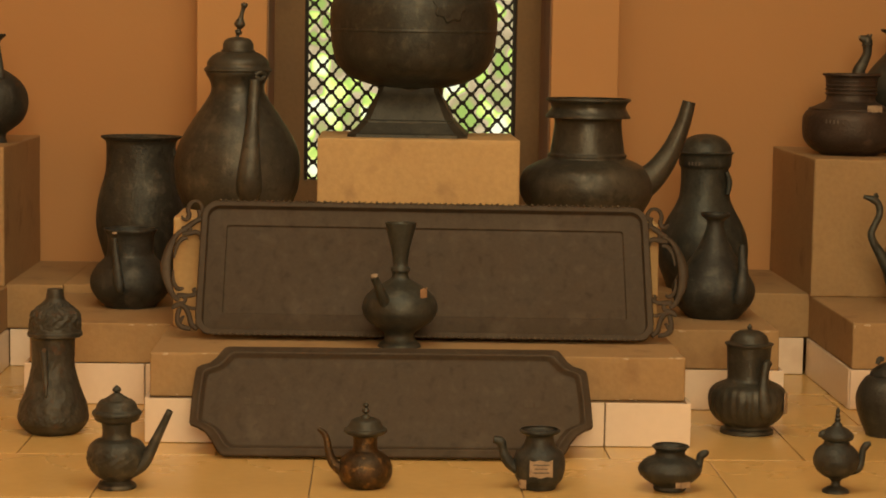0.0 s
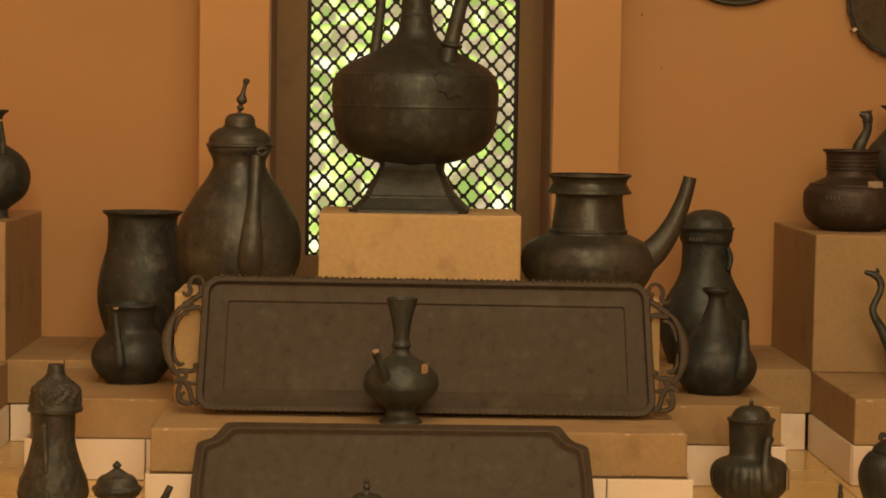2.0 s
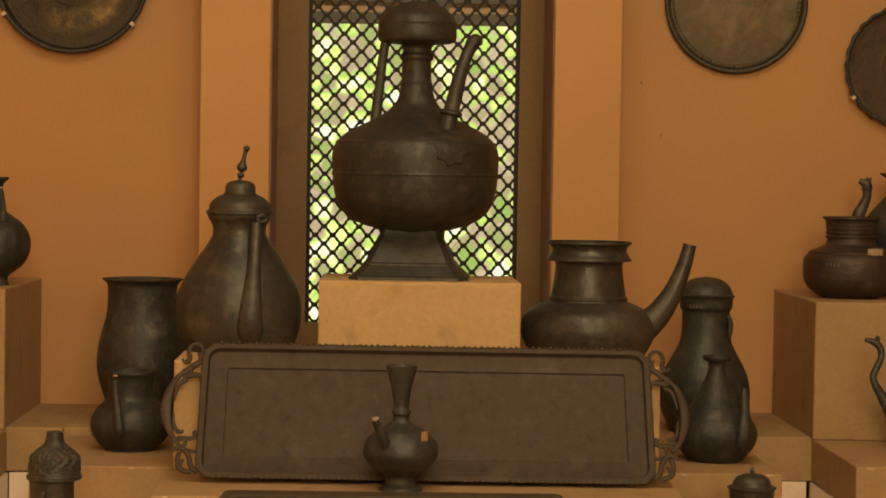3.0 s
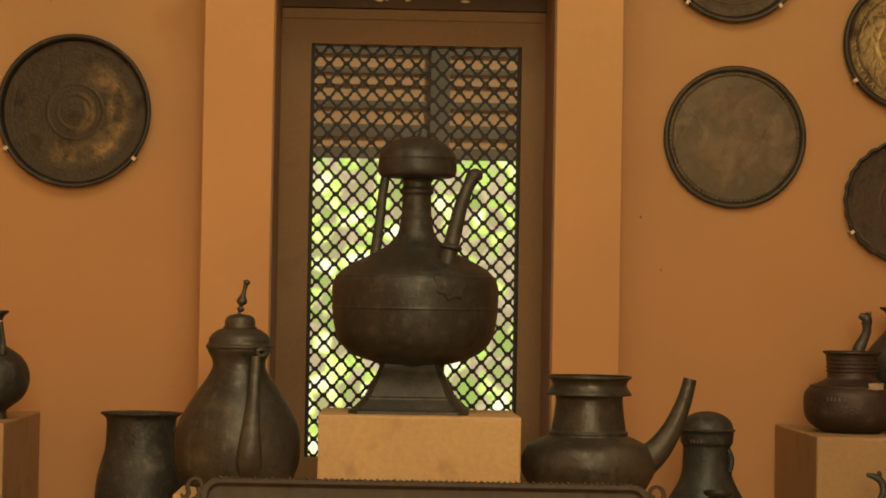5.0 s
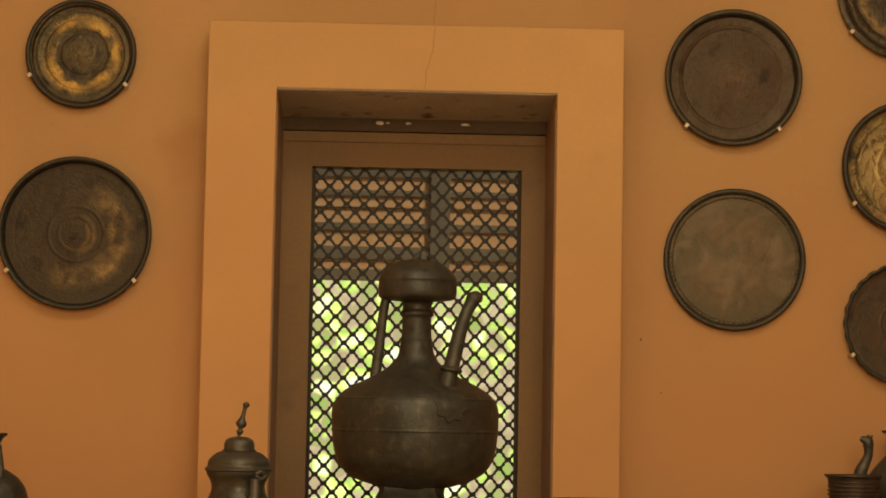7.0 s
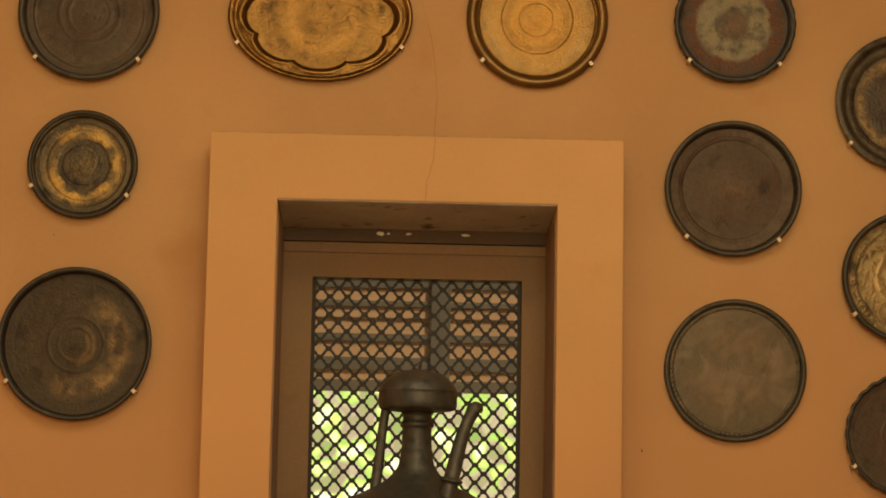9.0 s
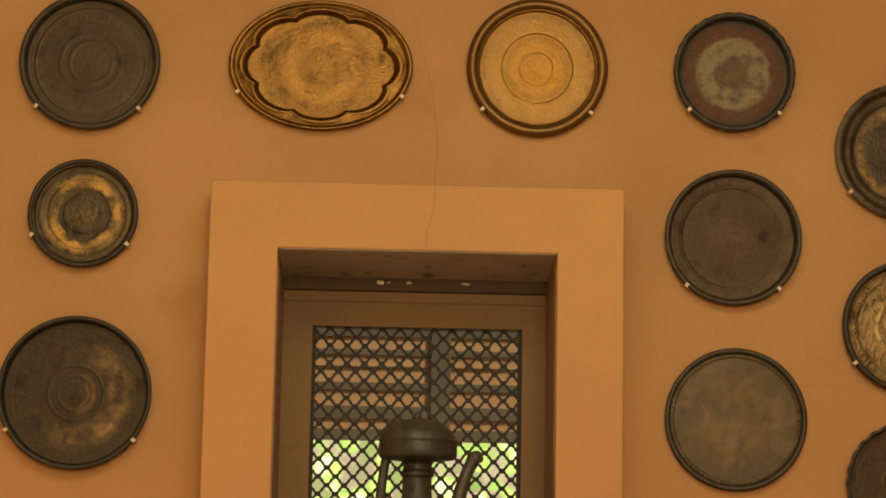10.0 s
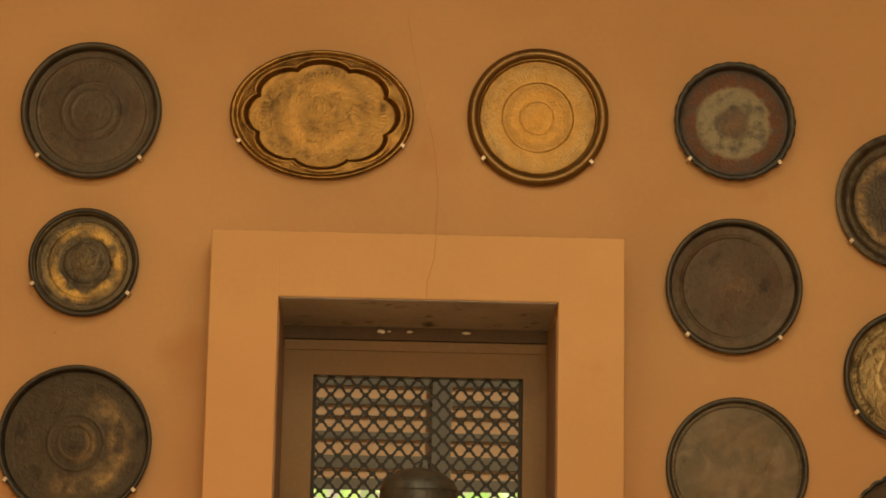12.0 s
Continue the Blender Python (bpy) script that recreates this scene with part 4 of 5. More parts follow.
brown = vessel("lota", (1.408, 6.376, 0.632), [(0.0856, 0.2421), (0.0872, 0.2371), (0.0789, 0.232), (0.0755, 0.2169), (0.0721, 0.1717), (0.0755, 0.1599), (0.094, 0.1499), (0.1208, 0.1366), (0.1359, 0.1216), (0.1409, 0.105), (0.1393, 0.059), (0.1292, 0.0347), (0.1107, 0.0172), (0.0906, 0.0062), (0.0839, 0)], red_bronze, "broad reddish-brown bronze lota on the masonry block", "lota")
part("sticker", patch(0.131, 0.142, 0.05, 0.02, 0.35), label_paper, brown, "small yellowed paper label")

for z in (0.183, 0.195, 0.207, 0.219):
    part("neck_ridge", lathe([(0.0735, z + 0.0035), (0.0772, z + 0.0015), (0.0772, z - 0.0015), (0.0735, z - 0.0035)]), red_bronze, brown, "turned ridge on the neck")
part("shoulder_ridge", lathe([(0.1190, 0.1405), (0.1235, 0.1385), (0.1250, 0.1355), (0.1235, 0.1330)]), red_bronze, brown, "raised ridge on the shoulder")

animal = vessel("spouted_pot", (1.597, 6.550, 0.632), [(0.0655, 0.3754), (0.0621, 0.3685), (0.0448, 0.3547), (0.0448, 0.3099), (0.0655, 0.284), (0.1, 0.2407), (0.1207, 0.1883), (0.1172, 0.135), (0.1, 0.0803), (0.0776, 0.0332), (0.0724, 0)], bronze, "dark bronze pot with animal-head spout standing behind", "pot")
part("spout", tube([(-0.0869, -0.02, 0.1621, 0.031), (-0.1151, -0.02, 0.2047, 0.0241), (-0.1346, -0.02, 0.2389, 0.0207), (-0.123, -0.02, 0.2701, 0.0164), (-0.1114, -0.02, 0.2961, 0.0138), (-0.11, -0.02, 0.3186, 0.0138), (-0.1121, -0.02, 0.3392, 0.0164), (-0.126, -0.02, 0.3459, 0.0112), (-0.1346, -0.02, 0.3492, 0.0078)], 1.0), bronze, animal)

for x in (-0.1035, -0.1135):
    part("ear", tube([(x, -0.02, 0.3490, 0.0052), (x + 0.003, -0.02, 0.3560, 0.0040), (x + 0.005, -0.02, 0.3610, 0.0016)], 1.0, 4, 8), bronze, animal)
part("neck_ring", tube([(-0.1100, -0.02, 0.3235, 0.0135), (-0.1103, -0.02, 0.3255, 0.0172), (-0.1107, -0.02, 0.3285, 0.0172), (-0.1110, -0.02, 0.3305, 0.0140)], 1.0, 3, 14), bronze, animal, "cast ring below the head")
part("muzzle_tip", tube([(-0.1340, -0.021, 0.3500, 0.0050), (-0.1378, -0.021, 0.3505, 0.0040)], 1.0, 2, 8), label_paper, animal, "pale chipped muzzle")

bird = vessel("spouted_pot", (1.526, 5.950, 0.231), [(0.0626, 0.3028), (0.0595, 0.2966), (0.0438, 0.2793), (0.0438, 0.2324), (0.0626, 0.2091), (0.0908, 0.1707), (0.1033, 0.1188), (0.0971, 0.0708), (0.0752, 0.0294), (0.0626, 0.0099), (0.0626, 0)], green_bronze, "dark bronze pot with bird-head spout", "pot")
part("spout", tube([(-0.0646, -0.03, 0.0669, 0.0251), (-0.0983, -0.03, 0.1134, 0.0188), (-0.1224, -0.03, 0.1537, 0.0141), (-0.1417, -0.03, 0.1847, 0.011), (-0.1483, -0.03, 0.2097, 0.0102), (-0.1378, -0.03, 0.2365, 0.0094), (-0.1272, -0.03, 0.2633, 0.0094), (-0.1308, -0.03, 0.2883, 0.0102), (-0.1467, -0.03, 0.3037, 0.0102), (-0.1734, -0.03, 0.3111, 0.0055)], 1.0), green_bronze, bird)
part("crest", tube([(-0.142, -0.03, 0.3053, 0.0047), (-0.1391, -0.03, 0.3195, 0.0039), (-0.1327, -0.03, 0.3086, 0.0031)], 1.0), green_bronze, bird)

leftp = vessel("long_necked_pot", (-1.125, 6.350, 0.635), [(0.0318, 0.318), (0.0334, 0.313), (0.0251, 0.3063), (0.015, 0.2913), (0.015, 0.2378), (0.0217, 0.2178), (0.0434, 0.2045), (0.0702, 0.1845), (0.0886, 0.158), (0.0969, 0.1249), (0.0919, 0.089), (0.0752, 0.0599), (0.0468, 0.0376), (0.0318, 0.0249), (0.0318, 0.0093), (0.0351, 0)], black_bronze, "dark bronze round pot with narrow neck", "pot")
part("spout", tube([(0.0244, -0.05, 0.1881, 0.0134), (0.0255, -0.05, 0.2249, 0.0084), (0.0217, -0.05, 0.2582, 0.0067), (0.0162, -0.05, 0.2849, 0.0084)], 1.0), black_bronze, leftp)

part("spout_tip", tube([(0.0162, -0.0505, 0.2845, 0.0088), (0.0160, -0.051, 0.2885, 0.0084)], 1.0, 2, 12), label_paper, leftp, "pale worn tip")

vase = vessel("great_ewer", (0.093, 5.830, 0.700), [(0.0448, 0.6284), (0.0396, 0.6241), (0.0387, 0.6095), (0.0448, 0.6026), (0.0456, 0.594), (0.0396, 0.5888), (0.0396, 0.5681), (0.0413, 0.5294), (0.0439, 0.5285), (0.043, 0.5234), (0.0482, 0.4907), (0.0637, 0.4648), (0.0895, 0.4433), (0.1291, 0.4218), (0.1679, 0.4028), (0.1963, 0.3856), (0.2152, 0.3658), (0.2247, 0.3443), (0.2264, 0.3185), (0.2247, 0.2754), (0.2204, 0.2367), (0.2092, 0.1979), (0.1851, 0.1678), (0.1481, 0.1463), (0.0964, 0.1308), (0.0827, 0.1239), (0.0792, 0)], dusky_bronze, "very large dark bronze ewer with domed lid, strap handle and spout", "ewer")

# the largest ewer: faceted foot, lid, strap handle, spout with collar
foot = bmesh.new()
levels = [(0.103, 0.134), (0.106, 0.124), (0.111, 0.114), (0.155, 0.046), (0.162, 0.043), (0.163, 0.038), (0.197, 0.012), (0.207, 0.008), (0.208, 0.0)]
spin = [-50, -40, 40, 50, 130, 140, 220, 230]
loops = [[foot.verts.new((r * math.sin(radians(k - 3)) - 0.009, -r * math.cos(radians(k - 3)), z)) for k in spin] for r, z in levels]
for a, b in zip(loops, loops[1:]):
    for k in range(8):
        foot.faces.new((a[k], a[(k + 1) % 8], b[(k + 1) % 8], b[k]))
foot.faces.new(loops[0]), foot.faces.new(loops[-1])
part("foot", foot, dusky_bronze, vase, "faceted flaring foot")
part("lid", lathe([(0.006, 0.749), (0.036, 0.744), (0.068, 0.733), (0.094, 0.712), (0.105, 0.693), (0.107, 0.688), (0.1055, 0.684), (0.107, 0.66), (0.1035, 0.642), (0.09, 0.636), (0.04, 0.63), (0.036, 0.61)]), dusky_bronze, vase)
part("knob", tube([(-0.006, 0, 0.748, 0.012), (0.0, 0, 0.757, 0.010), (0.008, 0, 0.764, 0.004)], 1.0, 5, 10), dusky_bronze, vase)
part("handle", tube([(-0.082, -0.01, 0.648, 0.012), (-0.087, -0.01, 0.63, 0.013), (-0.094, -0.01, 0.583, 0.013), (-0.101, -0.01, 0.506, 0.014), (-0.109, -0.012, 0.441, 0.015), (-0.114, -0.02, 0.405, 0.012)], 0.7), dusky_bronze, vase, "straight strap handle")
spout = part("spout", tube([(0.074, -0.125, 0.375, 0.027), (0.082, -0.125, 0.41, 0.025), (0.090, -0.122, 0.446, 0.022), (0.102, -0.118, 0.498, 0.0205), (0.115, -0.112, 0.553, 0.0185), (0.129, -0.106, 0.595, 0.0170), (0.141, -0.10, 0.621, 0.0180), (0.151, -0.097, 0.636, 0.0220), (0.163, -0.096, 0.637, 0.0180), (0.168, -0.096, 0.635, 0.0135)]), dusky_bronze, vase)
part("spout_mouth", tube([(0.1675, -0.098, 0.6353, 0.0100), (0.1695, -0.099, 0.6347, 0.0090)], 1.0, 2, 12), copper, spout, "worn coppery mouth of the spout")
part("collar", tube([(0.0885, -0.122, 0.438, 0.024), (0.0895, -0.122, 0.443, 0.031), (0.0905, -0.122, 0.448, 0.031), (0.0915, -0.122, 0.454, 0.024)], 1.0, 4), dusky_bronze, spout, "moulded collar")


def ewer_radius(z):
    """The belly of the largest ewer at a height."""
    steps = [(0.24, 0.2205), (0.2754, 0.2247), (0.3185, 0.2264), (0.3443, 0.2247), (0.3658, 0.2152), (0.3856, 0.1963), (0.4028, 0.1679), (0.4218, 0.1291), (0.4433, 0.0895)]
    for (z0, r0), (z1, r1) in zip(steps, steps[1:]):
        if z0 <= z <= z1:
            return r0 + (r1 - r0) * (z - z0) / (z1 - z0)
    return 0.2


plaque = bmesh.new()
bands = []
for share, lift in ((0.12, 0.0045), (0.45, 0.0045), (0.75, 0.003), (0.88, 0.0045), (0.96, 0.004), (1.0, -0.003)):
    ring = []
    for k in range(48):
        a = 2 * math.pi * k / 48
        edge = 1 + 0.13 * math.sin(8 * a)
        z = 0.352 + 0.046 * share * edge * math.cos(a)
        turn = 0.42 + 0.20 * share * edge * math.sin(a)
        r = ewer_radius(z) + lift
        ring.append(plaque.verts.new((r * math.sin(turn), -r * math.cos(turn), z)))
    bands.append(ring)
for p, q in zip(bands, bands[1:]):
    for k in range(48):
        plaque.faces.new((p[k], p[(k + 1) % 48], q[(k + 1) % 48], q[k])).smooth = True
plaque.faces.new(bands[0])
part("spout_plate", plaque, dusky_bronze, vase, "leaf-edged riveted plate below the spout")
part("seam", lathe([(0.2135, 0.3695), (0.2165, 0.3675), (0.2172, 0.3645), (0.2165, 0.3615)]), dusky_bronze, vase, "raised seam")
part("seam", lathe([(0.2245, 0.2865), (0.2258, 0.2845), (0.2262, 0.280), (0.2248, 0.2765)]), dusky_bronze, vase, "raised seam")


# ---- trays leaning on the steps ----
def rounded(a, b, r, count=1, bump=0.0):
    """Points round a rectangle of half sizes a, b with corner radius r; bump scallops its edge."""
    out = []
    per = 56
    for cx, cz, start in ((a - r, b - r, 90), (a - r, -b + r, 0), (-a + r, -b + r, -90), (-a + r, b - r, -180)):
        for k in range(9):
            t = radians(start - 90 * k / 8)
            out.append((cx + r * math.cos(t), cz + r * math.sin(t), math.cos(t), math.sin(t)))
        nx, nz = math.cos(radians(start - 90)), math.sin(radians(start - 90))
        dx, dz = nz, -nx
        long = 2 * (b - r) if abs(nx) > 0.5 else 2 * (a - r)
        x0, z0 = out[-1][0], out[-1][1]
        for k in range(1, per * 4):
            out.append((x0 + dx * long * k / (per * 4), z0 + dz * long * k / (per * 4), nx, nz))
    return [(x + bump * abs(math.sin(i * math.pi / 4)) * nx, z + bump * abs(math.sin(i * math.pi / 4)) * nz) for i, (x, z, nx, nz) in enumerate(out)]


long_tray = thing("serving_tray", (0.123, 5.297, 0.2145), "long dark bronze tray with scalloped rim, leaning on the block", "tray")
long_tray.matrix_world = pose(0.123, 5.297, 0.2145, -35.0) @ pose(0, 0, 0, 0, 0.25)
HX, HZ = 0.570, 0.1905
rows = [(0.070, 0.0040, 0.006), (0.0650, 0.0040, 0.006), (0.0643, 0.0044, 0.007), (0.0636, 0.0085, 0.007), (0.0628, 0.0095, 0.008), (0.0620, 0.0098, 0.008), (0.0185, 0.0100, 0.028), (0.0170, 0.0108, 0.029), (0.0158, 0.0130, 0.030), (0.0148, 0.0225, 0.031), (0.0138, 0.0240, 0.032), (0.0125, 0.0246, 0.033), (0.0030, 0.0235, 0.040), (0.0015, 0.0240, 0.041), (0.0, 0.0225, 0.042)]
rings = [[(x, -w, z + HZ) for x, z in rounded(HX - i, HZ - i, r, bump=0.003 if i < 0.003 else 0.0)] for i, w, r in rows]
rings += [[(x, -w + 0.003, z + HZ) for x, z in rounded(HX - i, HZ - i, r, bump=0.003 if i < 0.003 else 0.0)] for i, w, r in rows[::-1]]
part("dish", loft(rings), tray_metal, long_tray)


beads = []
for k in range(72):
    for z, lift in ((0.0, -0.001), (2 * HZ, 0.001)):
        bead = bmesh.new()
        bmesh.ops.create_icosphere(bead, subdivisions=1, radius=0.0034 if k % 3 else 0.0046)
        bead.transform(pose(-HX + 0.045 + k * (2 * HX - 0.09) / 71, -0.0245, z + lift))
        for f in bead.faces:
            f.smooth = True
        beads.append(bead)
part("beading", merged(*beads), rubbed_bronze, long_tray, "row of cast beads on the rim")["kind"] = "stuff"


def handle_lines(side):
    """The cast leafy scrollwork of one handle, in the tray's own plane."""
    lines = [
        [(150, 192, 7), (112, 205, 9), (80, 240, 11), (55, 300, 16), (44, 370, 19), (54, 440, 16), (82, 505, 11), (112, 540, 9), (130, 552, 6)],
        [(158, 236, 6), (128, 240, 9), (106, 262, 8), (92, 300, 6), (88, 340, 3)],
        [(88, 400, 3), (92, 450, 6), (108, 482, 8), (128, 494, 9), (152, 488, 5)],
        [(214, 118, 5), (228, 84, 7), (212, 54, 7), (182, 46, 7), (156, 62, 8), (148, 92, 8), (156, 118, 9), (144, 140, 9), (122, 138, 6), (116, 124, 4)],
        [(244, 136, 9), (210, 142, 10), (176, 162, 12), (150, 180, 11), (118, 190, 8)],
        [(206, 92, 7), (214, 120, 7), (204, 142, 7)],
        [(122, 216, 6), (160, 214, 9), (196, 204, 10), (222, 214, 8), (232, 232, 6), (218, 238, 4)],
        [(126, 188, 6), (150, 178, 7), (168, 188, 7), (160, 206, 7), (136, 208, 6)],
        [(116, 520, 6), (150, 524, 9), (190, 526, 9), (222, 514, 9), (238, 496, 7)],
        [(214, 508, 7), (208, 494, 6), (222, 488, 4)],
        [(120, 540, 6), (142, 528, 7), (164, 540, 7), (158, 560, 7), (132, 560, 6)],
        [(96, 592, 5), (114, 576, 10), (140, 572, 11), (170, 588, 10), (192, 624, 9), (206, 664, 9), (242, 690, 9)],
        [(136, 590, 9), (128, 630, 9), (136, 664, 10), (164, 682, 10), (206, 688, 8)],
        [(146, 660, 5), (154, 636, 6), (166, 628, 4)],
        [(150, 570, 6), (186, 584, 6), (222, 590, 7), (242, 582, 6)],
    ]
    out = []
    for line in lines:
        out.append(tube([(side * (-HX + 0.004 + (x - 240) * 0.00045), -0.018, (715 - z) * 0.00057, r * 0.00072) for x, z, r in line], 0.5, 5, 8))
    return merged(*out)


part("handle", handle_lines(1), tray_metal, long_tray, "cast scrollwork handle")
part("handle", handle_lines(-1), tray_metal, long_tray, "cast scrollwork handle")

low_tray = thing("serving_tray", (0.040, 4.866, 0.002), "dark bronze tray with notched corners leaning on the step", "tray")
low_tray.matrix_world = pose(0.040, 4.866, 0.002, -37.5)
quarter = [(0.0, 0.287), (0.2, 0.287), (0.384, 0.287), (0.395, 0.284), (0.404, 0.272), (0.414, 0.256), (0.428, 0.243), (0.447, 0.237), (0.458, 0.230), (0.461, 0.218), (0.466, 0.150), (0.468, 0.086), (0.464, 0.078), (0.448, 0.072), (0.430, 0.060), (0.415, 0.040), (0.403, 0.016), (0.393, 0.004), (0.384, 0.0), (0.2, 0.0), (0.0, 0.0)]
outline = quarter + [(-x, z) for x, z in quarter[-2:0:-1]]
rows = [(0.036, 0.003), (0.030, 0.003), (0.027, 0.005), (0.022, 0.013), (0.019, 0.0155), (0.0155, 0.016), (0.0145, 0.0145), (0.004, 0.0135), (0.002, 0.0125), (0.0, 0.009)]
rings = [[(x * (0.468 - i) / 0.468, -w, 0.1435 + (z - 0.1435) * (0.1435 - i) / 0.1435) for x, z in outline] for i, w in rows]
rings += [[(x * (0.468 - i) / 0.468, -w + 0.003, 0.1435 + (z - 0.1435) * (0.1435 - i) / 0.1435) for x, z in outline] for i, w in rows[::-1]]
part("dish", loft(rings), tray_metal, low_tray)
faint = material("worn_engraving", (0.058, 0.042, 0.026), (0.076, 0.056, 0.036), 0.62, 0.28, 20.0, 120.0, 0.2)
for x, w, h in ((-0.345, 0.014, 0.018), (-0.318, 0.02, 0.024), (-0.288, 0.016, 0.018), (0.31, 0.02, 0.02), (0.335, 0.012, 0.016)):
    part("worn_mark", box(x, x + w, -0.0042, -0.0028, 0.135, 0.135 + h, 0.0005, 1), faint, low_tray, "worn engraved mark")


# ---- dishes hung on the wall ----
def dish(label, x, z, radius, mat, rows, tall=1.0, lobes=0, lobe=0.0, lobe_from=0.0, wavy=0, wave=0.0, wave_from=0.9, wave_to=1.1, clips=(-42, 40), rim=None, rim_from=0.9, name="wall_dish", category="dish"):
    """rows: (share of radius, height over the wall) from the middle outwards. lobes shape the inner well, wavy the rim."""
    ob = thing(name, (x, WALL, z), label, category, "metal dishes on the wall")
    seg = 288 if wavy > 60 else 144
    full = [rows[0]]
    for (s0, h0), (s1, h1) in zip(rows, rows[1:]):  # guard rings keep the mouldings crisp
        if s1 - s0 > 0.05:
            full += [(s0 + 0.012, h0 + (h1 - h0) * 0.012 / (s1 - s0)), (s1 - 0.012, h1 - (h1 - h0) * 0.012 / (s1 - s0))]
        full.append((s1, h1))
    inner = []
    for share, h in full:
        ring = []
        for k in range(seg):
            a = 2 * math.pi * k / seg
            s, y = share, h
            if lobes and lobe_from < share < 0.86:
                s *= 1 - lobe + 2 * lobe * abs(math.cos(a * lobes / 2)) ** 0.6
            if wavy and wave_to > share >= wave_from:
                s *= 1 - wave + wave * abs(math.sin(a * wavy / 2))
                y = h + (0.10 * wave * abs(math.sin(a * wavy / 2)) if wave_to < 1 else 0.0)
            ring.append((radius * s * math.sin(a), -y, radius * tall * s * math.cos(a)))
        inner.append(ring)
    cut = len(inner) - 1
    if rim:
        cut = next(i for i, (share, h) in enumerate(full) if share >= rim_from)
        edge = [[(px, y + 0.004, pz) for px, y, pz in ring] for ring in inner[:cut - 1:-1]]
        part("rim", hoop(inner[cut:] + edge), rim, ob, "oxidised raised rim")
    behind = [[(px, y + 0.004, pz) for px, y, pz in ring] for ring in inner[cut::-1]]
    part("plate", loft(inner[:cut + 1] + behind), mat, ob)
    for a in clips:
        s, c = math.sin(radians(a)), math.cos(radians(a))
        lip = max(h for share, h in rows) + 0.002
        bm = merged(box(-0.006, 0.006, -lip, -0.001, -0.008, -0.005, 0.001, 1), box(-0.006, 0.006, -lip - 0.003, -lip, -0.008, 0.006, 0.001, 1))
        bm.transform(pose(radius * s, 0, -radius * tall * c + 0.003, 0, -a * 0.8, 0))
        part("clip", bm, clip_metal, ob, "small pale metal clip")
    return ob


FLAT = [(0.02, 0.011), (0.27, 0.010), (0.30, 0.013), (0.33, 0.010), (0.40, 0.010), (0.43, 0.013), (0.46, 0.010), (0.76, 0.009), (0.78, 0.012), (0.80, 0.009), (0.885, 0.010), (0.90, 0.012), (0.912, 0.037), (0.925, 0.043), (0.955, 0.046), (0.985, 0.043), (1.0, 0.037)]
SMALL = [(0.02, 0.012), (0.36, 0.011), (0.39, 0.009), (0.46, 0.009), (0.49, 0.011), (0.64, 0.011), (0.67, 0.009), (0.76, 0.010), (0.78, 0.012), (0.86, 0.011), (0.89, 0.014), (0.91, 0.033), (0.925, 0.038), (0.96, 0.040), (0.985, 0.037), (1.0, 0.031)]
DEEP = [(0.02, 0.010), (0.20, 0.009), (0.22, 0.0115), (0.25, 0.009), (0.34, 0.009), (0.36, 0.0115), (0.38, 0.009), (0.60, 0.009), (0.905, 0.010), (0.925, 0.012), (0.94, 0.040), (0.955, 0.045), (0.985, 0.046), (1.0, 0.042)]
CRIMPED = [(0.02, 0.010), (0.30, 0.009), (0.33, 0.011), (0.36, 0.009), (0.62, 0.009), (0.865, 0.010), (0.885, 0.013), (0.90, 0.036), (0.925, 0.043), (0.97, 0.045), (1.0, 0.040)]
BROAD = [(0.02, 0.010), (0.45, 0.009), (0.72, 0.009), (0.745, 0.016), (0.80, 0.020), (0.84, 0.017), (0.87, 0.022), (0.90, 0.034), (0.94, 0.037), (1.0, 0.034)]
dark_dish = dish_material("dark_dish", (0.050, 0.036, 0.020), (0.078, 0.058, 0.034), [(0.0, (0.10, 0.078, 0.05), 0.5), (0.55, (0.05, 0.036, 0.021), 0.4), (0.75, (0.095, 0.068, 0.035), 0.7), (0.9, (0.06, 0.047, 0.028), 0.2)], 0.45, 0.5, 30.0, depth=0.13, blotch=(0.062, 0.036, 0.019), radius=0.226, cuts=((0.0, 0.27, 3, 34), (0.58, 0.77, 66, 14)), rings=(0.36, 0.58, 0.81))
brass_dish = dish_material("brass_dish", (0.088, 0.044, 0.009), (0.185, 0.092, 0.017), [(0.0, (0.27, 0.138, 0.028), 0.7), (0.3, (0.12, 0.062, 0.014), 0.7), (0.5, (0.25, 0.128, 0.027), 0.7), (0.66, (0.11, 0.058, 0.014), 0.8), (0.9, (0.21, 0.11, 0.025), 0.5)], 0.8, 0.32, 30.0, 0.50, depth=0.12, radius=0.297, tall=0.72, cuts=((0.0, 0.34, 4, 40), (0.30, 0.56, 11, -50), (0.58, 0.72, 70, 10)), rings=(0.58,))
gilt_dish = dish_material("gilt_dish", (0.165, 0.088, 0.019), (0.265, 0.140, 0.030), [(0.0, (0.349, 0.171, 0.030), 0.7), (0.42, (0.330, 0.162, 0.029), 0.7), (0.5, (0.165, 0.081, 0.016), 0.7), (0.56, (0.291, 0.153, 0.034), 0.7), (0.75, (0.223, 0.135, 0.045), 0.9), (0.86, (0.116, 0.059, 0.013), 0.8), (0.95, (0.12, 0.068, 0.018), 0.7)], 0.75, 0.4, 50.0, 0.68, depth=0.1, radius=0.228, cuts=((0.03, 0.23, 24, 0), (0.26, 0.38, 48, 0), (0.54, 0.68, 90, 20), (0.68, 0.80, 110, -20)), rings=(0.24, 0.39))
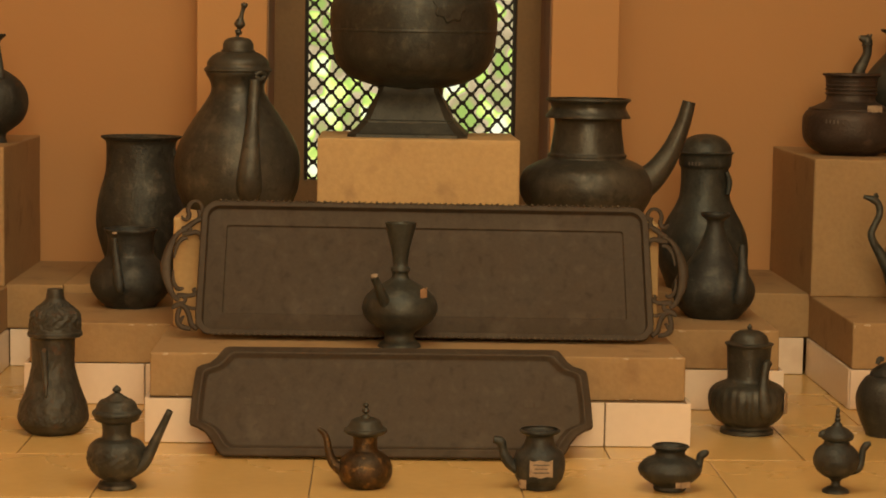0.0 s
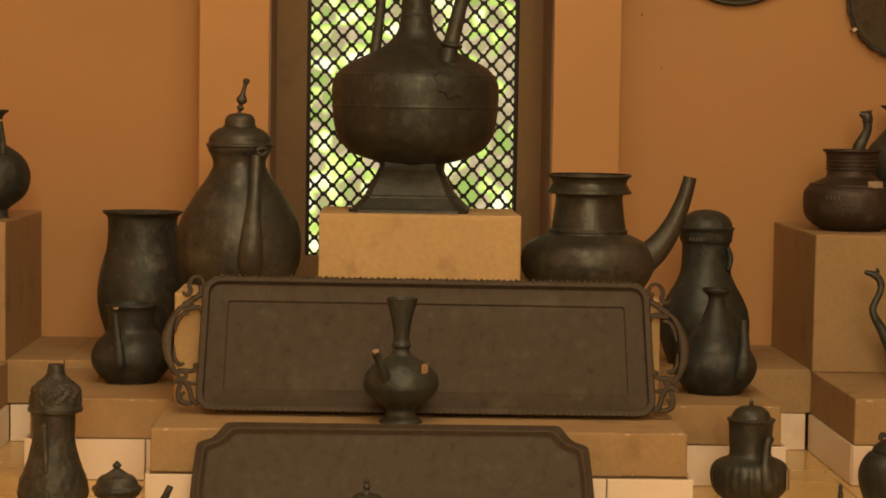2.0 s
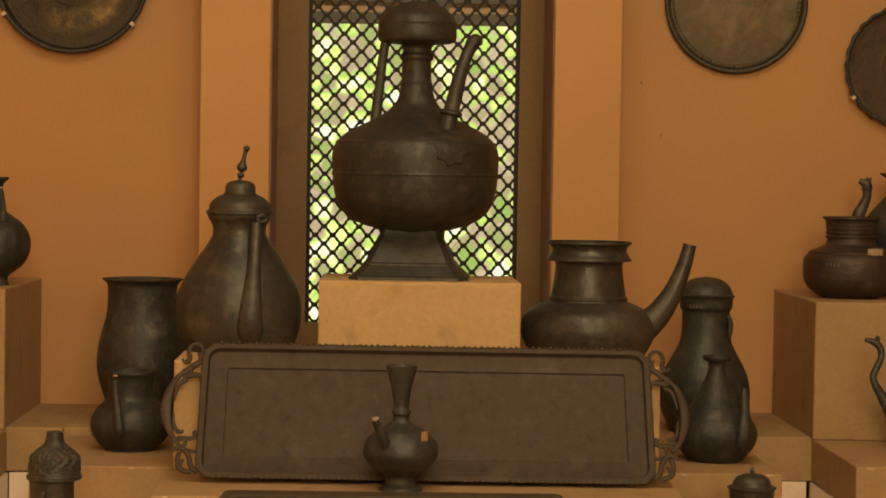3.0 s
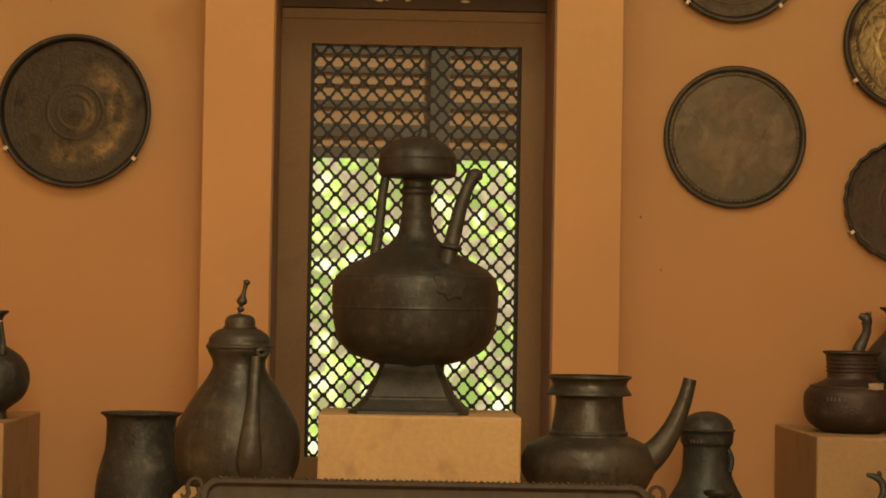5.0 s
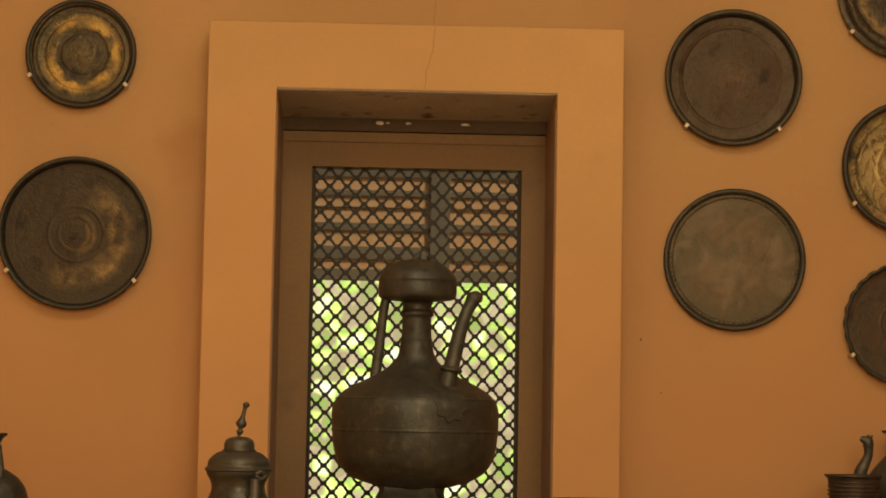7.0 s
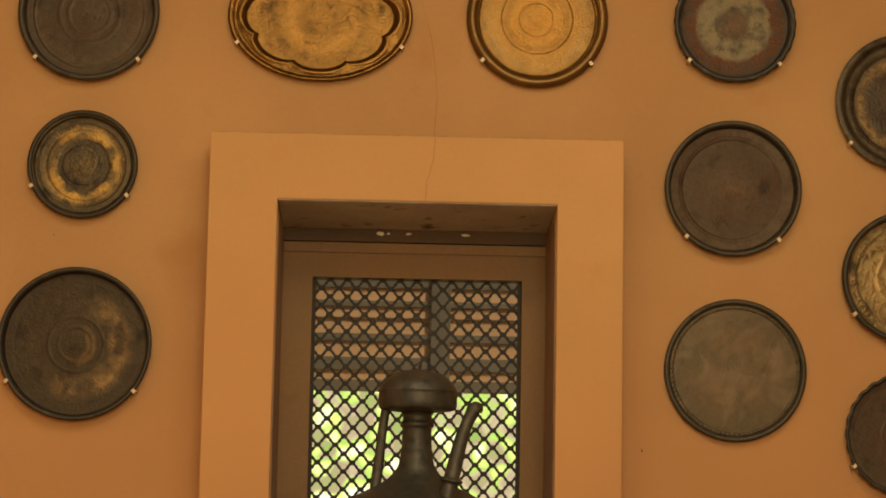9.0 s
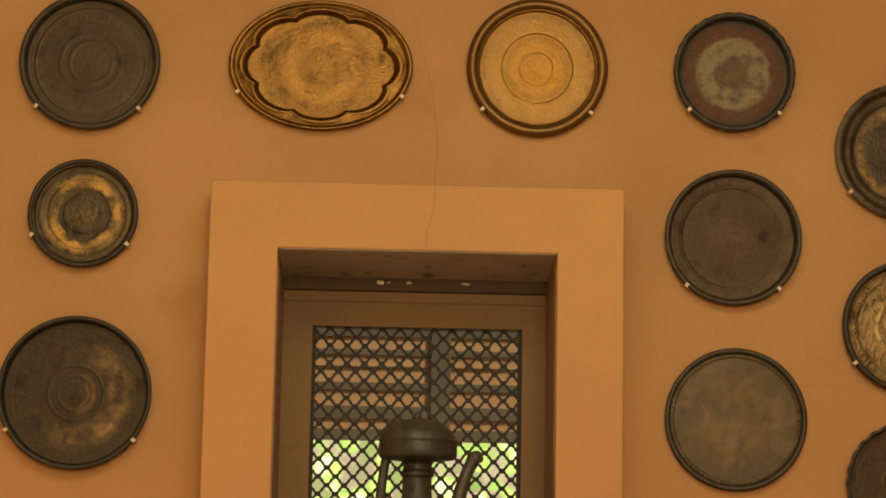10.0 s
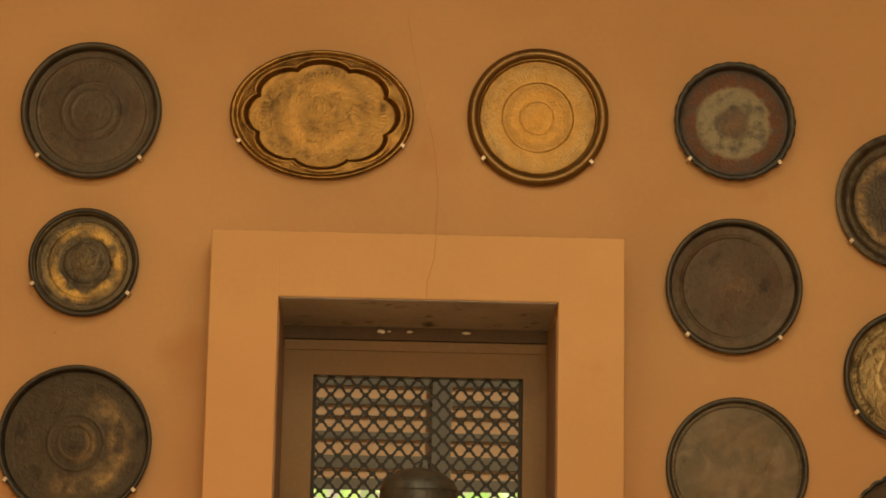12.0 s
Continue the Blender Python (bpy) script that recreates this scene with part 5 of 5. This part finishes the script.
ringed_dish = dish_material("ringed_dish", (0.038, 0.035, 0.027), (0.07, 0.062, 0.046), [(0.0, (0.15, 0.07, 0.03), 1.0), (0.18, (0.13, 0.085, 0.045), 1.0), (0.27, (0.11, 0.08, 0.045), 1.0), (0.36, (0.20, 0.172, 0.095), 1.0), (0.555, (0.20, 0.165, 0.09), 1.0), (0.60, (0.105, 0.044, 0.018), 1.0), (0.74, (0.085, 0.037, 0.016), 1.0), (0.80, (0.04, 0.037, 0.03), 0.0)], 0.35, 0.55, 40.0, uneven=0.9, radius=0.199, cuts=((0.0, 0.30, 5, 40), (0.60, 0.70, 64, 0), (0.68, 0.84, 60, 30)), rings=(0.85,), depth=0.15)
patchy_dish = dish_material("patchy_dish", (0.045, 0.034, 0.017), (0.10, 0.075, 0.036), [(0.0, (0.17, 0.115, 0.045), 0.7), (0.22, (0.10, 0.07, 0.03), 0.6), (0.33, (0.028, 0.022, 0.015), 1.0), (0.42, (0.035, 0.026, 0.016), 0.9), (0.49, (0.42, 0.25, 0.055), 1.0), (0.57, (0.34, 0.21, 0.055), 1.0), (0.64, (0.06, 0.045, 0.025), 0.3)], 0.65, 0.4, 46.0, uneven=0.08, radius=0.175, cuts=((0.0, 0.36, 3, 40), (0.68, 0.76, 70, 0)), rings=(0.38, 0.66), depth=0.2)
brown_dish = dish_material("brown_dish", (0.044, 0.029, 0.015), (0.074, 0.050, 0.027), [(0.0, (0.15, 0.085, 0.04), 0.7), (0.3, (0.11, 0.066, 0.03), 0.5), (0.55, (0.05, 0.032, 0.018), 0.2), (0.82, (0.09, 0.065, 0.034), 0.6)], 0.45, 0.5, 34.0, depth=0.12, blotch=(0.058, 0.031, 0.017), radius=0.220, cuts=((0.0, 0.30, 3, 40), (0.30, 0.70, 14, 40)), rings=(0.24, 0.34, 0.72))
streaked_dish = dish_material("streaked_dish", (0.038, 0.027, 0.014), (0.060, 0.044, 0.023), [(0.2, (0.05, 0.036, 0.018), 0.3), (0.26, (0.24, 0.145, 0.046), 0.8), (0.33, (0.24, 0.145, 0.046), 0.8), (0.38, (0.05, 0.038, 0.022), 0.2), (0.58, (0.24, 0.155, 0.055), 0.8), (0.72, (0.26, 0.165, 0.058), 0.9), (0.85, (0.05, 0.04, 0.022), 0.2)], 0.45, 0.5, 30.0, uneven=0.25, depth=0.13, wear_side=(0.9, 0.0, -0.4), blotch=(0.034, 0.022, 0.012), radius=0.241, cuts=((0.05, 0.25, 4, 50), (0.34, 0.78, 15, 40)), rings=(0.10, 0.19, 0.28, 0.80))
olive_dish = dish_material("olive_dish", (0.066, 0.050, 0.026), (0.105, 0.082, 0.044), [(0.0, (0.16, 0.12, 0.07), 0.6), (0.5, (0.17, 0.10, 0.04), 0.6), (0.9, (0.08, 0.06, 0.033), 0.2)], 0.45, 0.5, 14.0, 0.62, uneven=0.2, depth=0.07, blotch=(0.150, 0.112, 0.064), radius=0.226, cuts=((0.1, 0.7, 3, 22),), rings=(0.84,))
rimmed_dish = dish_material("rimmed_dish", (0.065, 0.052, 0.030), (0.10, 0.08, 0.048), [(0.0, (0.04, 0.03, 0.02), 1.0), (0.55, (0.045, 0.034, 0.022), 1.0), (0.68, (0.26, 0.165, 0.06), 0.9), (0.76, (0.07, 0.055, 0.035), 0.3)], 0.5, 0.46, 30.0)
engraved_dish = dish_material("engraved_dish", (0.13, 0.092, 0.035), (0.26, 0.18, 0.068), [(0.0, (0.08, 0.055, 0.022), 0.5), (0.5, (0.32, 0.215, 0.08), 0.8), (0.85, (0.06, 0.045, 0.022), 0.3)], 0.6, 0.42, 20.0, radius=0.214, cuts=((0.0, 0.4, 4, 34), (0.40, 0.72, 9, 40), (0.74, 0.84, 60, 0)), rings=(0.42, 0.73, 0.85))

rim_bronze = material("oxidised_rim_bronze", (0.052, 0.045, 0.031), (0.084, 0.073, 0.050), 0.52, 0.4, 9.0, 130.0, 0.3, spots=(0.040, 0.036, 0.026), spot_amount=0.58)
dark_rim = material("dark_rim_bronze", (0.034, 0.031, 0.023), (0.062, 0.055, 0.040), 0.52, 0.4, 9.0, 130.0, 0.3, spots=(0.085, 0.072, 0.050), spot_amount=0.62)
dull_brass = material("dull_brass_rim", (0.115, 0.064, 0.018), (0.20, 0.115, 0.034), 0.38, 0.7, 6.0, 120.0, 0.2, spots=(0.075, 0.044, 0.016), spot_amount=0.58)
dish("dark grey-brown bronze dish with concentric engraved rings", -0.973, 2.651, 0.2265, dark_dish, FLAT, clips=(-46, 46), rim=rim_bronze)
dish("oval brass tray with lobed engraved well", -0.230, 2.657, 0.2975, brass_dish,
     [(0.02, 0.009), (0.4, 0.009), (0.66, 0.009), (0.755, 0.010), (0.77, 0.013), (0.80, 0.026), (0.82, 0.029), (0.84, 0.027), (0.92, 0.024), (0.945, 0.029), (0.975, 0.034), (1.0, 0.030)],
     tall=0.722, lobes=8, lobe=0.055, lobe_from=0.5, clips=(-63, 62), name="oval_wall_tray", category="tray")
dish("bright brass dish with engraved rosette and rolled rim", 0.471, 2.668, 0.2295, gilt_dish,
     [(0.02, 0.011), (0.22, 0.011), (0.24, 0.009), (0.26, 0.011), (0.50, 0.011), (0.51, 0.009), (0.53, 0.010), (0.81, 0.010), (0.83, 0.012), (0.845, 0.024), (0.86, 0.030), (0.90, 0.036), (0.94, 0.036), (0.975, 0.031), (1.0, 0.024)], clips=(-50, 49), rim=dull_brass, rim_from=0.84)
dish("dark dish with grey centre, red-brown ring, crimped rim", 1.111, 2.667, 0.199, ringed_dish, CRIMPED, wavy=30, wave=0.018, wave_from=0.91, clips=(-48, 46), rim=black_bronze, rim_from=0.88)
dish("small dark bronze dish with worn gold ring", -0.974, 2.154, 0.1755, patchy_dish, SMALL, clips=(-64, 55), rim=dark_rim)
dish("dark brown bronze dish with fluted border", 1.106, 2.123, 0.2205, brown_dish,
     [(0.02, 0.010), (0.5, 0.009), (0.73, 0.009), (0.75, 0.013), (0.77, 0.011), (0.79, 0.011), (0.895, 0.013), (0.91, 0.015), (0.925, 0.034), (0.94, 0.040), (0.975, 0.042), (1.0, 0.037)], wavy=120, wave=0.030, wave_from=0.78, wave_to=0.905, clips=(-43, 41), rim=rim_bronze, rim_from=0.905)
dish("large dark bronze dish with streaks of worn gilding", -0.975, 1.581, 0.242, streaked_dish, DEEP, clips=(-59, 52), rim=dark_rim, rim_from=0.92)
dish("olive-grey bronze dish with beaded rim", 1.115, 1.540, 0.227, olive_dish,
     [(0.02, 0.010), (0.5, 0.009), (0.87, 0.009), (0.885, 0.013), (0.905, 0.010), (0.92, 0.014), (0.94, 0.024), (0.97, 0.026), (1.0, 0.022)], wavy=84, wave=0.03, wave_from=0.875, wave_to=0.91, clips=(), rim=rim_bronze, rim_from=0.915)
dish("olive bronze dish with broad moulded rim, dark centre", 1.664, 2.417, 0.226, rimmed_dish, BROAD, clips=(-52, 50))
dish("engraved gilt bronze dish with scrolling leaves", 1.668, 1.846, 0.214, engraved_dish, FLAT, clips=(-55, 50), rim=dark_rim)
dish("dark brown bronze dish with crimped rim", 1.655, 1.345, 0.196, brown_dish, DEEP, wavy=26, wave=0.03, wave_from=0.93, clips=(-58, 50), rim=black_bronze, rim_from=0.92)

# nail holes left in the limewash
for x, z, r in ((0.821, 1.281, 0.0032), (0.887, 1.114, 0.0024), (-1.06, 1.93, 0.0018)):
    bm = bmesh.new()
    bmesh.ops.create_icosphere(bm, subdivisions=2, radius=1.0)
    for v in bm.verts:
        k = 1 + 0.5 * noise.noise(v.co * 1.7 + Vector((x * 40, 0, z * 30)))
        v.co = Vector((x + v.co.x * r * 0.8 * k, WALL + v.co.y * 0.0012, z + v.co.z * r * 1.4 * k))
    setting("nail_hole", bm, lintel_wood, "small dark nail hole in the limewash")

# ---- chipped plaster showing pale on the step edges ----
chip_plaster = material("bare_plaster", (0.46, 0.34, 0.20), (0.58, 0.45, 0.28), 0.9, 0.0, 30.0, 120.0, 0.4)


def chip(owner, x, y, z, w, d, h):
    bm = bmesh.new()
    bmesh.ops.create_icosphere(bm, subdivisions=2, radius=1.0)
    for v in bm.verts:
        k = 1 + 0.45 * noise.noise(v.co * 2.3 + Vector((x * 31, y * 17, z * 23)))
        v.co = Vector((v.co.x * w * k * 0.7, v.co.y * d * k, v.co.z * h * k * 0.7)) + Vector((x, y, z))
    part("bare_patch", bm, chip_plaster, owner, "pale patch of bare plaster")


for owner, x, y, z, w, d, h in ((right, 1.266, 5.60, 0.222, 0.004, 0.012, 0.014), (right, 1.30, 5.594, 0.226, 0.022, 0.006, 0.007), (right, 1.265, 5.72, 0.2265, 0.004, 0.02, 0.006),
                                (right, 1.265, 5.95, 0.2265, 0.004, 0.025, 0.005), (front, 0.60, 5.078, 0.208, 0.016, 0.004, 0.005), (front, 0.24, 5.078, 0.2085, 0.02, 0.004, 0.004),
                                (front, -0.50, 5.078, 0.2085, 0.013, 0.004, 0.005), (mid, 1.03, 5.568, 0.209, 0.02, 0.004, 0.004)):
    chip(owner, x, y, z, w, d, h)
for x, y, z, w, d, h in ((1.262, 6.146, 0.60, 0.004, 0.005, 0.02), (1.262, 6.146, 0.42, 0.003, 0.004, 0.012), (1.262, 6.146, 0.30, 0.003, 0.004, 0.016), (1.38, 6.146, 0.6275, 0.03, 0.004, 0.0045), (1.50, 6.146, 0.6275, 0.04, 0.004, 0.004)):
    chip(bpy.data.objects["block_east"], x, y, z, w, d, h)

rng = random.Random(11)
for owner, x0, x1, y, z in ((front, -0.52, 0.73, 5.0765, 0.2095), (mid, -0.88, -0.56, 5.5665, 0.2095), (mid, 0.78, 1.05, 5.5665, 0.2095), (right, 1.28, 2.1, 5.5915, 0.2285), (front, -0.52, 0.73, 5.0762, 0.110), (right, 1.28, 2.1, 5.5912, 0.111)):
    for k in range(max(3, int((x1 - x0) * 9))):
        chip(owner, rng.uniform(x0, x1), y, z + rng.uniform(-0.003, 0.002), rng.uniform(0.003, 0.014), 0.0025, rng.uniform(0.0015, 0.004))

faded_mark = material("faded_mark", (0.11, 0.09, 0.065), (0.17, 0.14, 0.10), 0.7, 0.2, 60.0, 200.0, 0.2)
part("sticker", patch(0.099, 0.078, 0.022, 0.05, 1.05), label_paper, melon, "torn pale label")
part("sticker", patch(0.050, 0.02, 0.02, 0.028, -0.85), label_paper, lota, "scrap of pale label")
part("spout_tip", tube([(-0.033, -0.0905, 0.205, 0.007), (-0.033, -0.091, 0.2085, 0.0065)], 1.0, 2, 12), label_paper, potl, "pale worn tip")
for k in range(4):
    part("scratched_mark", patch(0.1412, 0.103, 0.005, 0.011, -0.72 + 0.085 * k), faded_mark, brown, "scratched mark")
    part("scratched_mark", patch(0.0772, 0.372, 0.005, 0.009, -0.78 + 0.14 * k), faded_mark, domed, "scratched mark")
for k in range(3):
    part("label_bar", patch(0.0596, 0.0455 + 0.0085 * k, 0.034 - 0.006 * (k % 2), 0.0025), faded_mark, lota, "faded line of writing")

# ---- floor tiles, laid in running bond ----
TILE = 0.4575
GAP = 0.0012
tile_mesh = None
floor_owner = bpy.data.objects["floor"]
rest = []
for j in range(-17, 5):
    y0, y1 = max(4.905 + j * TILE, Y0), 4.905 + (j + 1) * TILE
    if y0 > 6.3 or y1 < Y0:
        continue
    shift = -0.1375 if j % 2 else -0.3663
    for i in range(-6, 8):
        x0, x1 = max(shift + i * TILE, X0), min(shift + (i + 1) * TILE, X1)
        if x1 - x0 < 0.02:
            continue
        if j < -2 or x1 - x0 < TILE - 0.001:
            rest.append((x0, x1, y0, y1))  # far or cut tiles
            continue
        if tile_mesh is None:
            ob = part("floor_tile", box(GAP, TILE - GAP, GAP, TILE - GAP, -0.0039, 0.0, 0.0012, 1), floor_tile, floor_owner)
            tile_mesh = ob.data
        else:
            ob = new("floor_tile", tile_mesh)
            ob.parent = floor_owner
        ob.location = (x0, y0, 0.0)
far_tiles = part("floor_tiles", merged(*[box(a + GAP, b - GAP, p + GAP, q - GAP, -0.0039, 0.0) for a, b, p, q in rest if p > 3.9]), floor_tile, floor_owner)
far_tiles["kind"] = "stuff"
# floor out of view, kept dark to weaken light bounced onto the vessels
paving = part("paving_stones", merged(*[box(a + GAP, b - GAP, p + GAP, q - GAP, -0.0039, 0.0) for a, b, p, q in rest if p <= 3.9]), dark_paving, floor_owner, "unseen dark paving added to cut bounced light")
paving["kind"] = "stuff"
